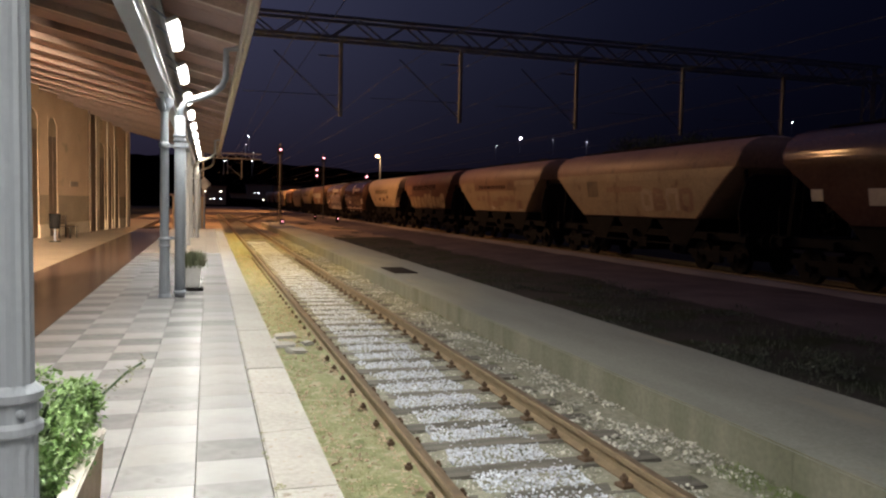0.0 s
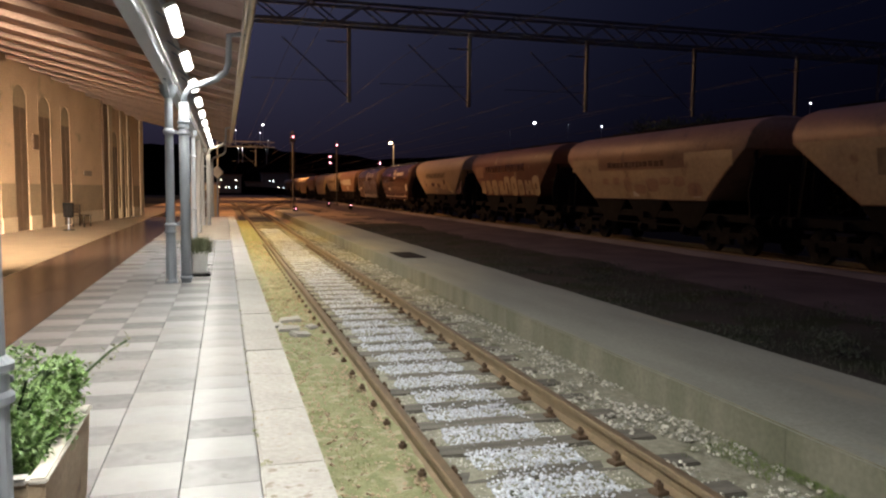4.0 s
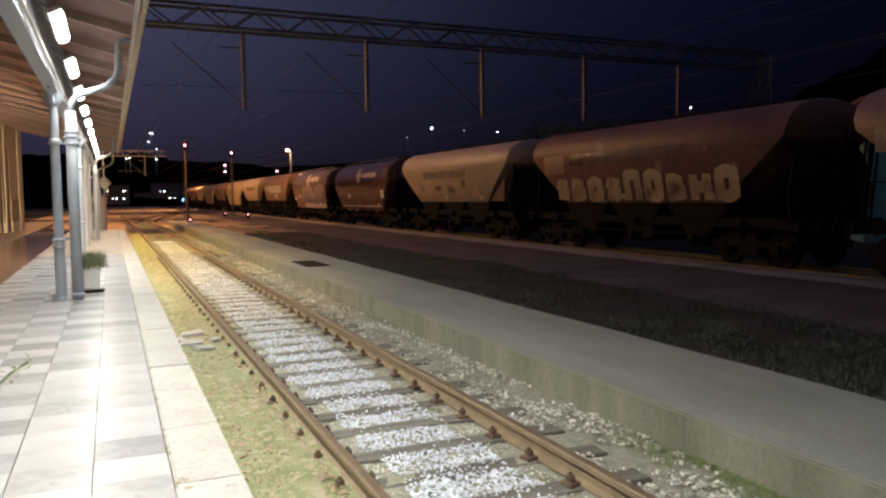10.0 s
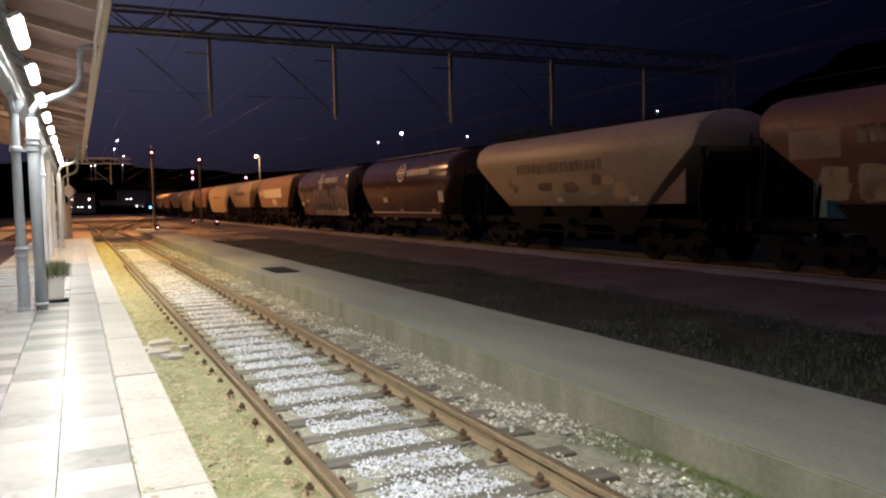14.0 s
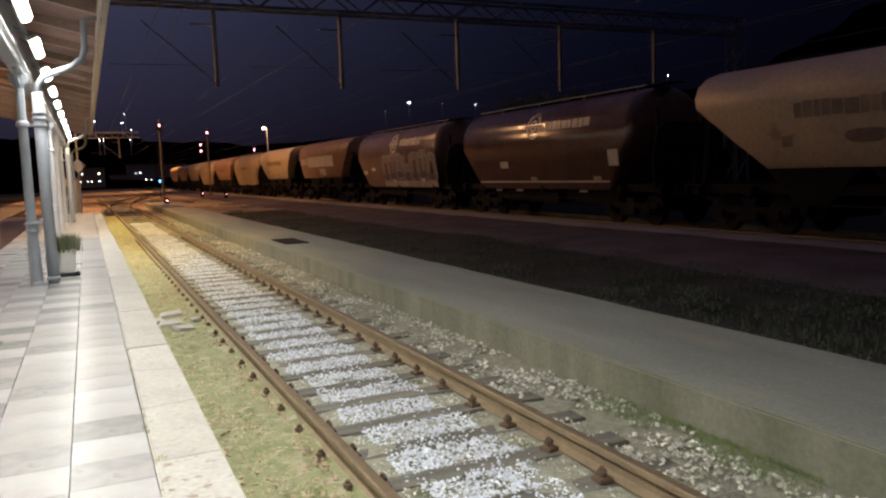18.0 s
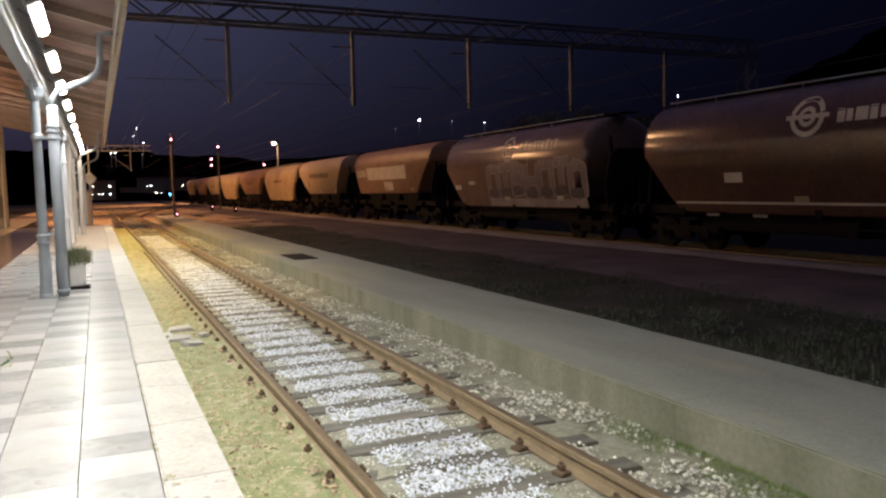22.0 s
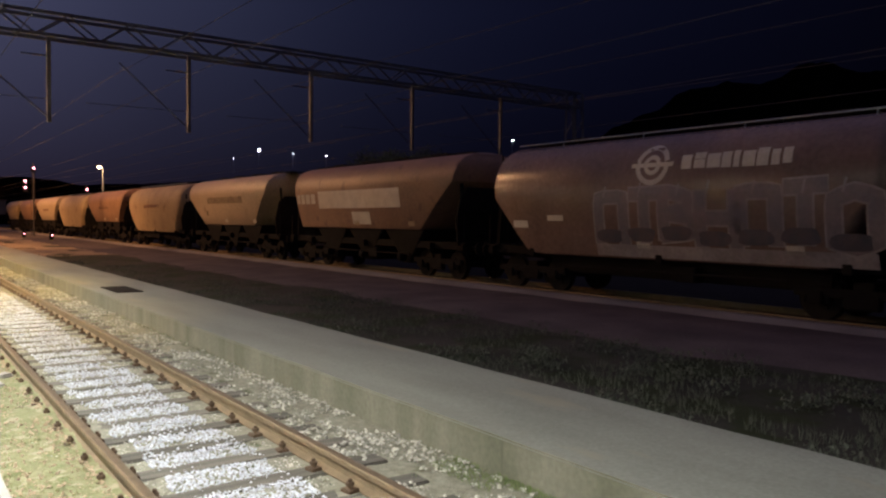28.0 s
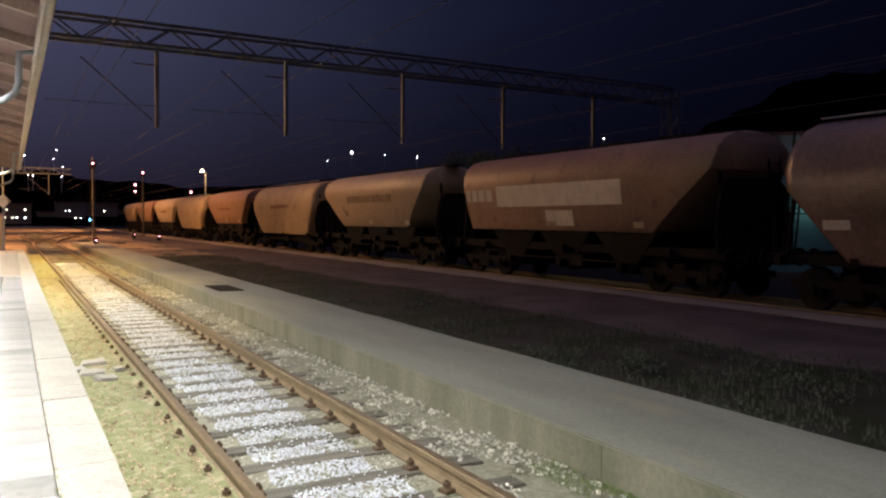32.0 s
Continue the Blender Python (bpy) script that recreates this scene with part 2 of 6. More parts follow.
M = dict(
    tile_light=mat("tile_light", (0.435, 0.43, 0.427), (0.38, 0.374, 0.37), 0.2, scale=2.2, fine=9, bump=0.0, obrand=0.10, grain=0.12, vary=0.03, spec=0.3, spots=((0.385, 0.37, 0.355), 4.0, 0.60)),
    tile_grey=mat("tile_grey", (0.275, 0.272, 0.272), (0.335, 0.33, 0.326), 0.2, scale=4, fine=9, bump=0.0, obrand=0.14, grain=0.15, vary=0.03, spec=0.3, spots=((0.25, 0.243, 0.24), 5.0, 0.60)),
    tile_mid=mat("tile_mid", (0.425, 0.415, 0.405), (0.375, 0.365, 0.355), 0.22, scale=2.5, fine=9, bump=0.0, obrand=0.08, grain=0.12, vary=0.03, spec=0.3, spots=((0.345, 0.33, 0.315), 3.5, 0.62)),
    tile_far=mat("tile_far", (0.47, 0.45, 0.42), (0.36, 0.335, 0.315), 0.3, scale=2, fine=9, bump=0.0, island=0.16, grain=0.12, vary=0.04),
    tile_shaded_brown=mat("tile_shaded_brown", (0.13, 0.078, 0.058), (0.095, 0.06, 0.047), 0.2, scale=2, fine=9, bump=0.0, obrand=0.08, grain=0.15, vary=0.04),
    grout=mat("grout", (0.34, 0.31, 0.28), rough=0.9, scale=6),
    kerb=mat("kerb_stone", (0.345, 0.33, 0.305), (0.29, 0.275, 0.25), 0.8, scale=2.2, fine=22, bump=0.45, grain=0.3, spots=((0.27, 0.215, 0.16), 13.0, 0.615), obrand=0.07),
    kerb_pale=mat("kerb_pale", (0.385, 0.372, 0.348), (0.325, 0.31, 0.286), 0.8, scale=3, fine=26, bump=0.5, grain=0.3, spots=((0.22, 0.19, 0.15), 11.0, 0.57)),
    paving=mat("paving", (0.36, 0.28, 0.18), (0.28, 0.22, 0.15), 0.7, scale=1.2, fine=24, bump=0.15),
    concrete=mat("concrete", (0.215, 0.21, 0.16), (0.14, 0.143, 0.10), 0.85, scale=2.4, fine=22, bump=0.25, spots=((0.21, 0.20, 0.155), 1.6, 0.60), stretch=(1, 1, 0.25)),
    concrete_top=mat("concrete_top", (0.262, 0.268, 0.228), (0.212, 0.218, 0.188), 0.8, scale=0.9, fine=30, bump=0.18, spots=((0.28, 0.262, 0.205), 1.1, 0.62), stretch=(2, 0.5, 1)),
    stone=mat("ballast_stone", (0.70, 0.735, 0.80), (0.56, 0.59, 0.645), 0.85, scale=8, fine=40, bump=0.3, island=0.26),
    stone_brown=mat("ballast_brown", (0.60, 0.585, 0.52), (0.38, 0.37, 0.30), 0.9, scale=3, fine=40, bump=0.3, island=0.45),
    bed=mat("ballast_bed", (0.33, 0.32, 0.25), (0.215, 0.215, 0.16), 0.95, scale=14, fine=50, bump=1.0, spots=((0.11, 0.12, 0.065), 2.2, 0.58)),
    moss=mat("verge_soil", (0.26, 0.255, 0.145), (0.165, 0.185, 0.08), 0.95, scale=6.5, fine=45, bump=1.0, spots=((0.33, 0.295, 0.20), 7.0, 0.55)),
    grass=mat("grass_blade", (0.20, 0.22, 0.085), (0.30, 0.29, 0.15), 0.8, scale=3, fine=20, bump=0, island=0.4),
    lush=mat("lush_blade", (0.14, 0.21, 0.06), (0.20, 0.25, 0.09), 0.8, scale=3, fine=20, bump=0, island=0.35),
    weed_pale=mat("weed_pale", (0.17, 0.19, 0.11), (0.24, 0.24, 0.16), 0.85, scale=2, fine=20, bump=0, island=0.35),
    weed=mat("weed_blade", (0.065, 0.078, 0.055), (0.095, 0.10, 0.075), 0.9, scale=2, fine=20, bump=0, island=0.45),
    dirt=mat("yard_soil", (0.062, 0.055, 0.048), (0.04, 0.04, 0.032), 0.95, scale=0.5, fine=12, bump=0.8, spots=((0.035, 0.042, 0.022), 0.9, 0.50), spec=0.1),
    gravel=mat("yard_gravel", (0.135, 0.108, 0.108), (0.08, 0.066, 0.068), 0.95, scale=0.7, fine=20, bump=0.8, spec=0.1),
    sleeper=mat("sleeper_wood", (0.185, 0.172, 0.145), (0.115, 0.108, 0.09), 0.9, scale=5, fine=30, bump=0.5, obrand=0.25, stretch=(0.3, 2, 1)),
    rust=mat("rail_rust", (0.235, 0.175, 0.105), (0.175, 0.13, 0.08), 0.8, metal=0.1, scale=5, fine=50, bump=0.25),
    railtop=mat("rail_head", (0.20, 0.145, 0.09), (0.14, 0.10, 0.065), 0.5, metal=0.3, scale=8, fine=50, bump=0.05),
    iron=mat("fastening_iron", (0.15, 0.10, 0.06), (0.09, 0.06, 0.04), rough=0.85, metal=0.1, scale=20, fine=60),
    post=mat("post_paint", (0.31, 0.335, 0.375), (0.27, 0.295, 0.33), 0.5, scale=3, fine=30, bump=0.03, grain=0.1, spots=((0.24, 0.22, 0.20), 7, 0.72)),
    rafter=mat("rafter_wood", (0.36, 0.25, 0.20), (0.28, 0.20, 0.16), 0.65, scale=3, fine=30, bump=0.15, obrand=0.1),
    boards=mat("roof_boards", (0.235, 0.135, 0.115), (0.18, 0.105, 0.09), 0.75, scale=2, fine=25, bump=0.2, obrand=0.1),
    gutter=mat("gutter_zinc", (0.50, 0.46, 0.42), (0.40, 0.36, 0.33), 0.5, metal=0.3, scale=4, fine=40, bump=0.05),
    housing=mat("lamp_housing", (0.55, 0.55, 0.54), rough=0.4, scale=10),
    tube=glow("tube_cover", (1.0, 0.97, 0.92), 9.0),
    plaster=mat("ochre_plaster", (0.50, 0.35, 0.215), (0.43, 0.295, 0.18), 0.9, scale=0.8, fine=16, bump=0.12, spots=((0.33, 0.25, 0.15), 1.2, 0.60)),
    dado=mat("dado_plaster", (0.30, 0.22, 0.13), (0.24, 0.18, 0.11), 0.85, scale=1, fine=18, bump=0.12),
    trim=mat("stone_trim", (0.50, 0.40, 0.27), (0.42, 0.335, 0.23), 0.8, scale=1.5, fine=20, bump=0.15),
    door=mat("door_wood", (0.13, 0.075, 0.04), (0.09, 0.055, 0.032), 0.6, scale=3, fine=30, bump=0.15),
    planter=mat("planter_stone", (0.46, 0.36, 0.25), (0.36, 0.27, 0.18), 0.85, scale=4, fine=40, bump=0.4, spots=((0.22, 0.16, 0.11), 6, 0.62)),
    rim=mat("planter_rim", (0.66, 0.62, 0.55), (0.55, 0.50, 0.44), 0.7, scale=5, fine=40, bump=0.2),
    white=mat("white_plastic", (0.70, 0.69, 0.66), (0.62, 0.61, 0.58), 0.45, scale=5, fine=40, bump=0.05),
    soil=mat("potting_soil", (0.06, 0.045, 0.03), rough=0.95, scale=12, fine=50, bump=0.5),
    leaf=mat("leaf", (0.155, 0.275, 0.075), (0.225, 0.35, 0.125), 0.5, scale=6, fine=30, bump=0, island=0.35),
    leaf_dark=mat("leaf_dark", (0.05, 0.09, 0.03), (0.03, 0.06, 0.02), 0.7, scale=4, fine=20, bump=0, island=0.4),
    steel=mat("galvanised_steel", (0.25, 0.29, 0.36), (0.20, 0.235, 0.295), 0.6, metal=0.0, scale=4, fine=30, bump=0.05),
    lattice=mat("lattice_paint", (0.078, 0.092, 0.13), (0.058, 0.07, 0.10), 0.6, scale=4, fine=30, bump=0.05),
    edging=mat("edging_stone", (0.25, 0.23, 0.235), (0.17, 0.155, 0.16), 0.9, scale=1.6, fine=24, bump=0.5, stretch=(1, 0.3, 1)),
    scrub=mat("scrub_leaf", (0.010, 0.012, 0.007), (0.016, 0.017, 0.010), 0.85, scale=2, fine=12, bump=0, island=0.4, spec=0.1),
    mast=mat("mast_grey", (0.055, 0.055, 0.06), (0.04, 0.04, 0.045), 0.7, scale=4, fine=30, bump=0.05),
    wire=mat("copper_wire", (0.075, 0.072, 0.08), rough=0.7, metal=0.0, scale=5, spec=0.3),
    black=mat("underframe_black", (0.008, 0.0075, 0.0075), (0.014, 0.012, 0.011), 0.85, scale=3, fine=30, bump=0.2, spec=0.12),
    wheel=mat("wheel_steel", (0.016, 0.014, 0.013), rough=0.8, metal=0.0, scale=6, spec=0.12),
    panel=mat("notice_white", (0.62, 0.58, 0.50), (0.50, 0.46, 0.40), 0.6, scale=2, fine=20, bump=0),
    letter=mat("faded_lettering", (0.15, 0.11, 0.075), (0.24, 0.185, 0.125), 0.7, scale=3, fine=14, bump=0),
    spray=mat("spray_paint_pale", (0.36, 0.325, 0.32), (0.22, 0.195, 0.20), 0.6, scale=2, fine=12, bump=0),
    spray_mid=mat("spray_paint_mid", (0.22, 0.175, 0.185), (0.15, 0.13, 0.16), 0.6, scale=2, fine=12, bump=0),
    spray_dark=mat("spray_paint_dark", (0.05, 0.05, 0.07), (0.09, 0.07, 0.08), 0.6, scale=3, fine=20, bump=0),
    # hills and bank: the night's darkness is put into this near-black colour
    hill=mat("unlit_hill_scrub", (0.0012, 0.0013, 0.001), (0.002, 0.002, 0.0016), 0.95, scale=0.02, fine=0.3, bump=0, spec=0.0),
    render=mat("house_render", (0.30, 0.27, 0.24), (0.24, 0.21, 0.19), 0.9, scale=0.4, fine=6, bump=0.05),
    red=glow("signal_red", (1.0, 0.34, 0.46), 14.0),
    hutlamp=glow("hut_lamp_glass", (0.88, 1.0, 0.97), 3.5),
    warm=glow("lamp_warm", (1.0, 0.70, 0.36), 60.0),
    cool=glow("window_cool", (0.85, 0.92, 1.0), 7.0),
    coolfar=glow("far_lamp", (0.9, 0.93, 1.0), 60.0),
    blue=glow("sign_blue", (0.15, 0.50, 1.0), 4.0),
    shopwhite=glow("shop_light", (1.0, 0.9, 0.75), 8.0),
    clay=mat("throat_ballast", (0.30, 0.22, 0.15), (0.20, 0.15, 0.105), 0.95, scale=0.6, fine=14, bump=0.8, spots=((0.13, 0.10, 0.07), 0.5, 0.56)),
    cabin=mat("cabin_render", (0.24, 0.27, 0.33), (0.20, 0.22, 0.27), 0.8, scale=1, fine=14, bump=0.08),
    bed_shade=mat("shaded_ballast", (0.026, 0.023, 0.022), (0.016, 0.015, 0.014), 0.9, scale=3, fine=24, bump=0.8, spec=0.1),
    teal=mat("hut_teal", (0.16, 0.34, 0.34), (0.12, 0.27, 0.28), 0.6, scale=1, fine=20, bump=0.05),
)
CARPAINT = {
    "tan": mat("wagon_tan", (0.42, 0.32, 0.20), (0.33, 0.25, 0.16), 0.55, scale=0.8, fine=9, bump=0.04, spots=((0.22, 0.14, 0.09), 1.6, 0.62)),
    "sand": mat("wagon_sand", (0.50, 0.40, 0.29), (0.42, 0.335, 0.24), 0.5, scale=0.7, fine=9, bump=0.04, spots=((0.30, 0.21, 0.13), 1.8, 0.66)),
    "oxide": mat("wagon_oxide", (0.19, 0.085, 0.055), (0.13, 0.062, 0.045), 0.55, scale=0.9, fine=9, bump=0.04, spots=((0.30, 0.22, 0.16), 1.3, 0.62)),
    "brown": mat("wagon_brown", (0.11, 0.06, 0.045), (0.08, 0.045, 0.036), 0.17, metal=0.0, scale=0.8, fine=9, bump=0.02),
    "umber": mat("wagon_umber", (0.22, 0.15, 0.12), (0.16, 0.11, 0.09), 0.2, metal=0.0, scale=0.9, fine=9, bump=0.02),
    "rosy": mat("wagon_rosy", (0.34, 0.21, 0.14), (0.26, 0.16, 0.11), 0.5, scale=0.8, fine=9, bump=0.04, spots=((0.20, 0.12, 0.09), 1.4, 0.60)),
}


# ---- mesh helpers ----
def thing(name, m, label, category, group="", kind=""):
    e = new(name)
    e.matrix_basis = m
    return tagged(e, label, category, group, kind)


def mesh_of(name, bm, material, smooth=False):
    me = bpy.data.meshes.new(name)
    bm.to_mesh(me)
    bm.free()
    for m in material if isinstance(material, (list, tuple)) else [material]:
        me.materials.append(m)
    if smooth:
        me.shade_smooth()
    return me


def part(name, bm, material, parent=None, label="", smooth=False, kind=""):
    me = bm if isinstance(bm, bpy.types.Mesh) else mesh_of(name, bm, material, smooth)
    ob = new(name, me)
    ob.parent = parent
    return tagged(ob, label, kind=kind)


def solo(name, bm, material, label, category, kind="", group="", smooth=False):
    return tagged(new(name, mesh_of(name, bm, material, smooth)), label, category, group, kind)


def box(bm, x0, x1, y0, y1, z0, z1, bev=0.0, mi=0):
    made = bmesh.ops.create_cube(bm, size=1, matrix=Matrix.Translation(((x0 + x1) / 2, (y0 + y1) / 2, (z0 + z1) / 2)) @ Matrix.Diagonal((x1 - x0, y1 - y0, z1 - z0, 1)))
    faces = {f for v in made["verts"] for f in v.link_faces}
    for f in faces:
        f.material_index = mi
    if bev:
        bmesh.ops.bevel(bm, geom=list({e for f in faces for e in f.edges}), offset=bev, segments=2, affect="EDGES", material=-1)
    return bm


def bar(bm, p, q, w, h=None, seg=0):
    """A square bar, or with seg a round one, from p to q."""
    p, q = Vector(p), Vector(q)
    d = q - p
    turn = d.to_track_quat("Z", "Y").to_matrix().to_4x4()
    m = Matrix.Translation((p + q) / 2) @ turn
    if seg:
        bmesh.ops.create_cone(bm, cap_ends=True, segments=seg, radius1=w, radius2=h if h is not None else w, depth=d.length, matrix=m)
    else:
        bmesh.ops.create_cube(bm, size=1, matrix=m @ Matrix.Diagonal((w, h or w, d.length, 1)))
    return bm


def lathe(bm, profile, seg=20, at=(0, 0, 0)):
    """Turn (radius, z) pairs about the z axis."""
    rings = []
    for r, z in profile:
        rings.append([bm.verts.new((at[0] + r * math.cos(a), at[1] + r * math.sin(a), at[2] + z)) for a in [2 * math.pi * k / seg for k in range(seg)]])
    for a, b in zip(rings, rings[1:]):
        for k in range(seg):
            bm.faces.new((a[k], a[(k + 1) % seg], b[(k + 1) % seg], b[k]))
    bm.faces.new(rings[0][::-1])
    bm.faces.new(rings[-1])
    return bm


def tube_path(bm, pts, r, seg=10):
    """A round pipe along points."""
    pts = [Vector(p) for p in pts]
    rings = []
    for i, p in enumerate(pts):
        d = (pts[min(i + 1, len(pts) - 1)] - pts[max(i - 1, 0)]).normalized()
        a = d.cross(Vector((0.13, 0.97, 0.21))).normalized()
        b = d.cross(a)
        rings.append([bm.verts.new(p + r * (math.cos(t) * a + math.sin(t) * b)) for t in [2 * math.pi * k / seg for k in range(seg)]])
    for a, b in zip(rings, rings[1:]):
        for k in range(seg):
            bm.faces.new((a[k], a[(k + 1) % seg], b[(k + 1) % seg], b[k]))
    bm.faces.new(rings[0][::-1])
    bm.faces.new(rings[-1])
    bmesh.ops.recalc_face_normals(bm, faces=bm.faces)
    return bm


def fresh():
    return bmesh.new()


def sheet(name, xs, ys, height, material, label, category, kind="structure"):
    """A ground grid over the lines xs, ys at z = height(x, y)."""
    verts = [(x, y, height(x, y)) for y in ys for x in xs]
    n = len(xs)
    faces = [(j * n + i, j * n + i + 1, (j + 1) * n + i + 1, (j + 1) * n + i) for j in range(len(ys) - 1) for i in range(n - 1)]
    me = bpy.data.meshes.new(name)
    me.from_pydata(verts, [], faces)
    me.materials.append(material)
    me.shade_smooth()
    return tagged(new(name, me), label, category, kind=kind)


def scatter(name, places, shape, material, label, category, kind="stuff", parent=None):
    """Many small copies of one point shape (verts, faces) in one mesh: places are (x, y, z, scale, turn, lean)."""
    sv, sf = shape
    sv = np.array(sv, float)
    verts, faces, base = [], [], 0
    for x, y, z, s, turn, lean in places:
        m = np.array(Euler((lean, lean * 0.6, turn)).to_matrix()) * s
        verts.append(sv @ m.T + (x, y, z))
        faces += [tuple(base + i for i in f) for f in sf]
        base += len(sv)
    me = bpy.data.meshes.new(name)
    me.from_pydata(np.concatenate(verts).tolist(), [], faces)
    me.materials.append(material)
    ob = new(name, me)
    ob.parent = parent
    return tagged(ob, label, category, kind=kind)


STONE = ([(0.6, 0, 0), (0, 0.75, 0.05), (-0.7, 0.1, 0), (0, -0.65, -0.05), (0.15, 0.1, 0.5), (-0.1, 0, -0.4), (0.4, -0.45, 0.3)],
         [(0, 1, 4), (1, 2, 4), (2, 3, 4), (3, 6, 4), (6, 0, 4), (1, 0, 5), (2, 1, 5), (3, 2, 5), (0, 3, 5), (0, 6, 3)])
TUFT = ([(0, 0, 0), (0.06, 0.02, 0), (0.10, 0.0, 1.0), (-0.02, 0.05, 0), (-0.06, 0.0, 0), (-0.22, 0.10, 0.8), (0.0, -0.05, 0), (0.05, -0.05, 0), (0.05, -0.30, 0.7), (0, 0.06, 0), (0.02, 0.0, 0), (-0.12, 0.28, 0.75)],
        [(0, 1, 2), (3, 4, 5), (6, 7, 8), (9, 10, 11)])
LEAF = ([(0, 0, 0), (0.22, 0.35, 0.08), (0, 1.0, 0.0), (-0.22, 0.35, 0.08), (0.30, -0.1, 0.3), (0.1, 0.5, 0.7), (-0.2, 0.2, 0.6)], [(0, 1, 2), (0, 2, 3), (0, 4, 5), (0, 5, 6)])
rnd = random.Random(5)


# ---- ground ----
def ground_z(x, y):
    if x < -0.8:
        return -0.32
    if x < 2.75:
        return -0.30
    z = -0.20 + 0.05 * noise.noise((x * 0.5, y * 0.25, 3.0)) if x < 40 else -0.2
    if 11.6 < x < 17.5:
        z = -0.17
    return z


def lines(a, b, step):
    n = max(1, int(round((b - a) / step)))
    return [a + (b - a) * k / n for k in range(n + 1)]


GX = [-3000, -900, -300, -100, -40, -20, -9] + lines(-0.8, 2.7, 3.5) + lines(3.3, 18, 0.7) + [22, 30, 45, 70, 120, 300, 900, 3000]
GY = [-3000, -900, -300, -100, -40] + lines(-12, 110, 1.0) + [125, 150, 200, 300, 500, 900, 1800, 4500]
sheet("ground", GX, GY, ground_z, M["dirt"], "dark bare yard soil with thin scrubby grass", "ground")
# track bed of the platform track
sheet("ballast_bed", lines(-0.30, 2.66, 0.12), lines(-6, 62, 0.22), lambda x, y: -0.178 + 0.03 * noise.noise((x * 3, y * 3, 0)) - (0.04 if x < 0 else 0.012 if x > 1.6 else 0), M["bed"], "grey ballast between the rails with dust and dry weeds", "ballast", "structure")
sheet("grass_verge", lines(-0.84, 0.04, 0.045), lines(-6, 50, 0.07), lambda x, y: -0.135 + 0.03 * noise.noise((x * 3, y * 1.9, 7)) + 0.03 * noise.noise((x * 7, y * 7, 2)) + 0.03 * max(0.0, noise.noise((x * 13, y * 12, 5))), M["moss"], "mossy yellow-green verge between kerb and rail", "verge")
sheet("yard_gravel", lines(8.2, 13.6, 0.45), lines(-8, 150, 1.5), lambda x, y: -0.13 + 0.05 * noise.noise((x, y * 0.6, 5)) - 0.16 * max(0.0, (9.8 + 0.5 * noise.noise((0, y * 0.4, 1)) - x) / 1.5), M["gravel"], "brown gravel of a cleared track beside the goods train", "gravel")
sheet("throat_ballast", lines(-9.0, 12.2, 0.6), lines(44.5, 240, 2.0), lambda x, y: -0.185 + 0.03 * noise.noise((x * 0.8, y * 0.6, 2)) - 0.2 * max(0.0, (46.5 - y) / 2.0) - 0.2 * max(0.0, (x - 10.4) / 1.8), M["clay"], "trampled rusty ballast round the turnouts beyond the platform", "ballast")

sheet("track_shoulder", [12.9, 13.15, 13.35, 13.75, 13.9], lines(-8, 200, 2.0), lambda x, y: -0.16 + (0.13 if 13.2 < x < 13.8 else 0.0) + 0.02 * noise.noise((x, y, 5)), M["edging"], "pale raised edging beside the train's near rail", "edging")


# near-black sheet: the train's shade is put into the ballast colour
sheet("train_track_bed", lines(13.8, 29.5, 0.79), lines(-10, 240, 2.5), lambda x, y: -0.15 + 0.03 * noise.noise((x * 2, y, 8)), M["bed_shade"], "ballast under and behind the goods train, blackened for its shade", "ballast")


# ---- railway tracks ----
def rail_bm(y0, y1):
    bm = fresh()
    prof = [(-0.064, -0.165), (0.064, -0.165), (0.064, -0.153), (0.0075, -0.132), (0.0075, -0.056), (0.039, -0.048), (0.039, -0.007), (0.031, 0.0), (-0.031, 0.0), (-0.039, -0.007), (-0.039, -0.048), (-0.0075, -0.056), (-0.0075, -0.132), (-0.064, -0.153)]
    a = [bm.verts.new((x, y0, z)) for x, z in prof]
    b = [bm.verts.new((x, y1, z)) for x, z in prof]
    k = len(prof)
    for i in range(k):
        f = bm.faces.new((a[i], a[(i + 1) % k], b[(i + 1) % k], b[i]))
        f.material_index = 1 if i == 7 else 0
    bm.faces.new(a[::-1])
    bm.faces.new(b)
    bmesh.ops.recalc_face_normals(bm, faces=bm.faces)
    return bm


def sleeper_mesh():
    bm = box(fresh(), -1.28, 1.28, -0.12, 0.12, -0.29, -0.165, 0.012)
    bmesh.ops.subdivide_edges(bm, edges=[e for e in bm.edges if e.calc_length() > 1.5], cuts=5)
    for v in bm.verts:
        v.co.y += 0.012 * noise.noise((v.co.x * 2, v.co.y * 6, 1))
        v.co.z += 0.008 * noise.noise((v.co.x * 3, v.co.y * 6, 4))
    return mesh_of("sleeper", bm, M["sleeper"])


def fastening_mesh():
    bm = box(fresh(), -0.05, 0.05, -0.055, 0.055, -0.168, -0.135, 0.006)
    bar(bm, (0, 0, -0.14), (0, 0, -0.065), 0.017, seg=6)
    bar(bm, (0, 0, -0.115), (0, 0, -0.088), 0.032, seg=6)
    return mesh_of("fastening", bm, M["iron"])


TRACK_X, SLEEPER_STEP, SLEEPER_Y = 0.835, 0.607, 5.50
SLEEPER, FASTENING = sleeper_mesh(), fastening_mesh()


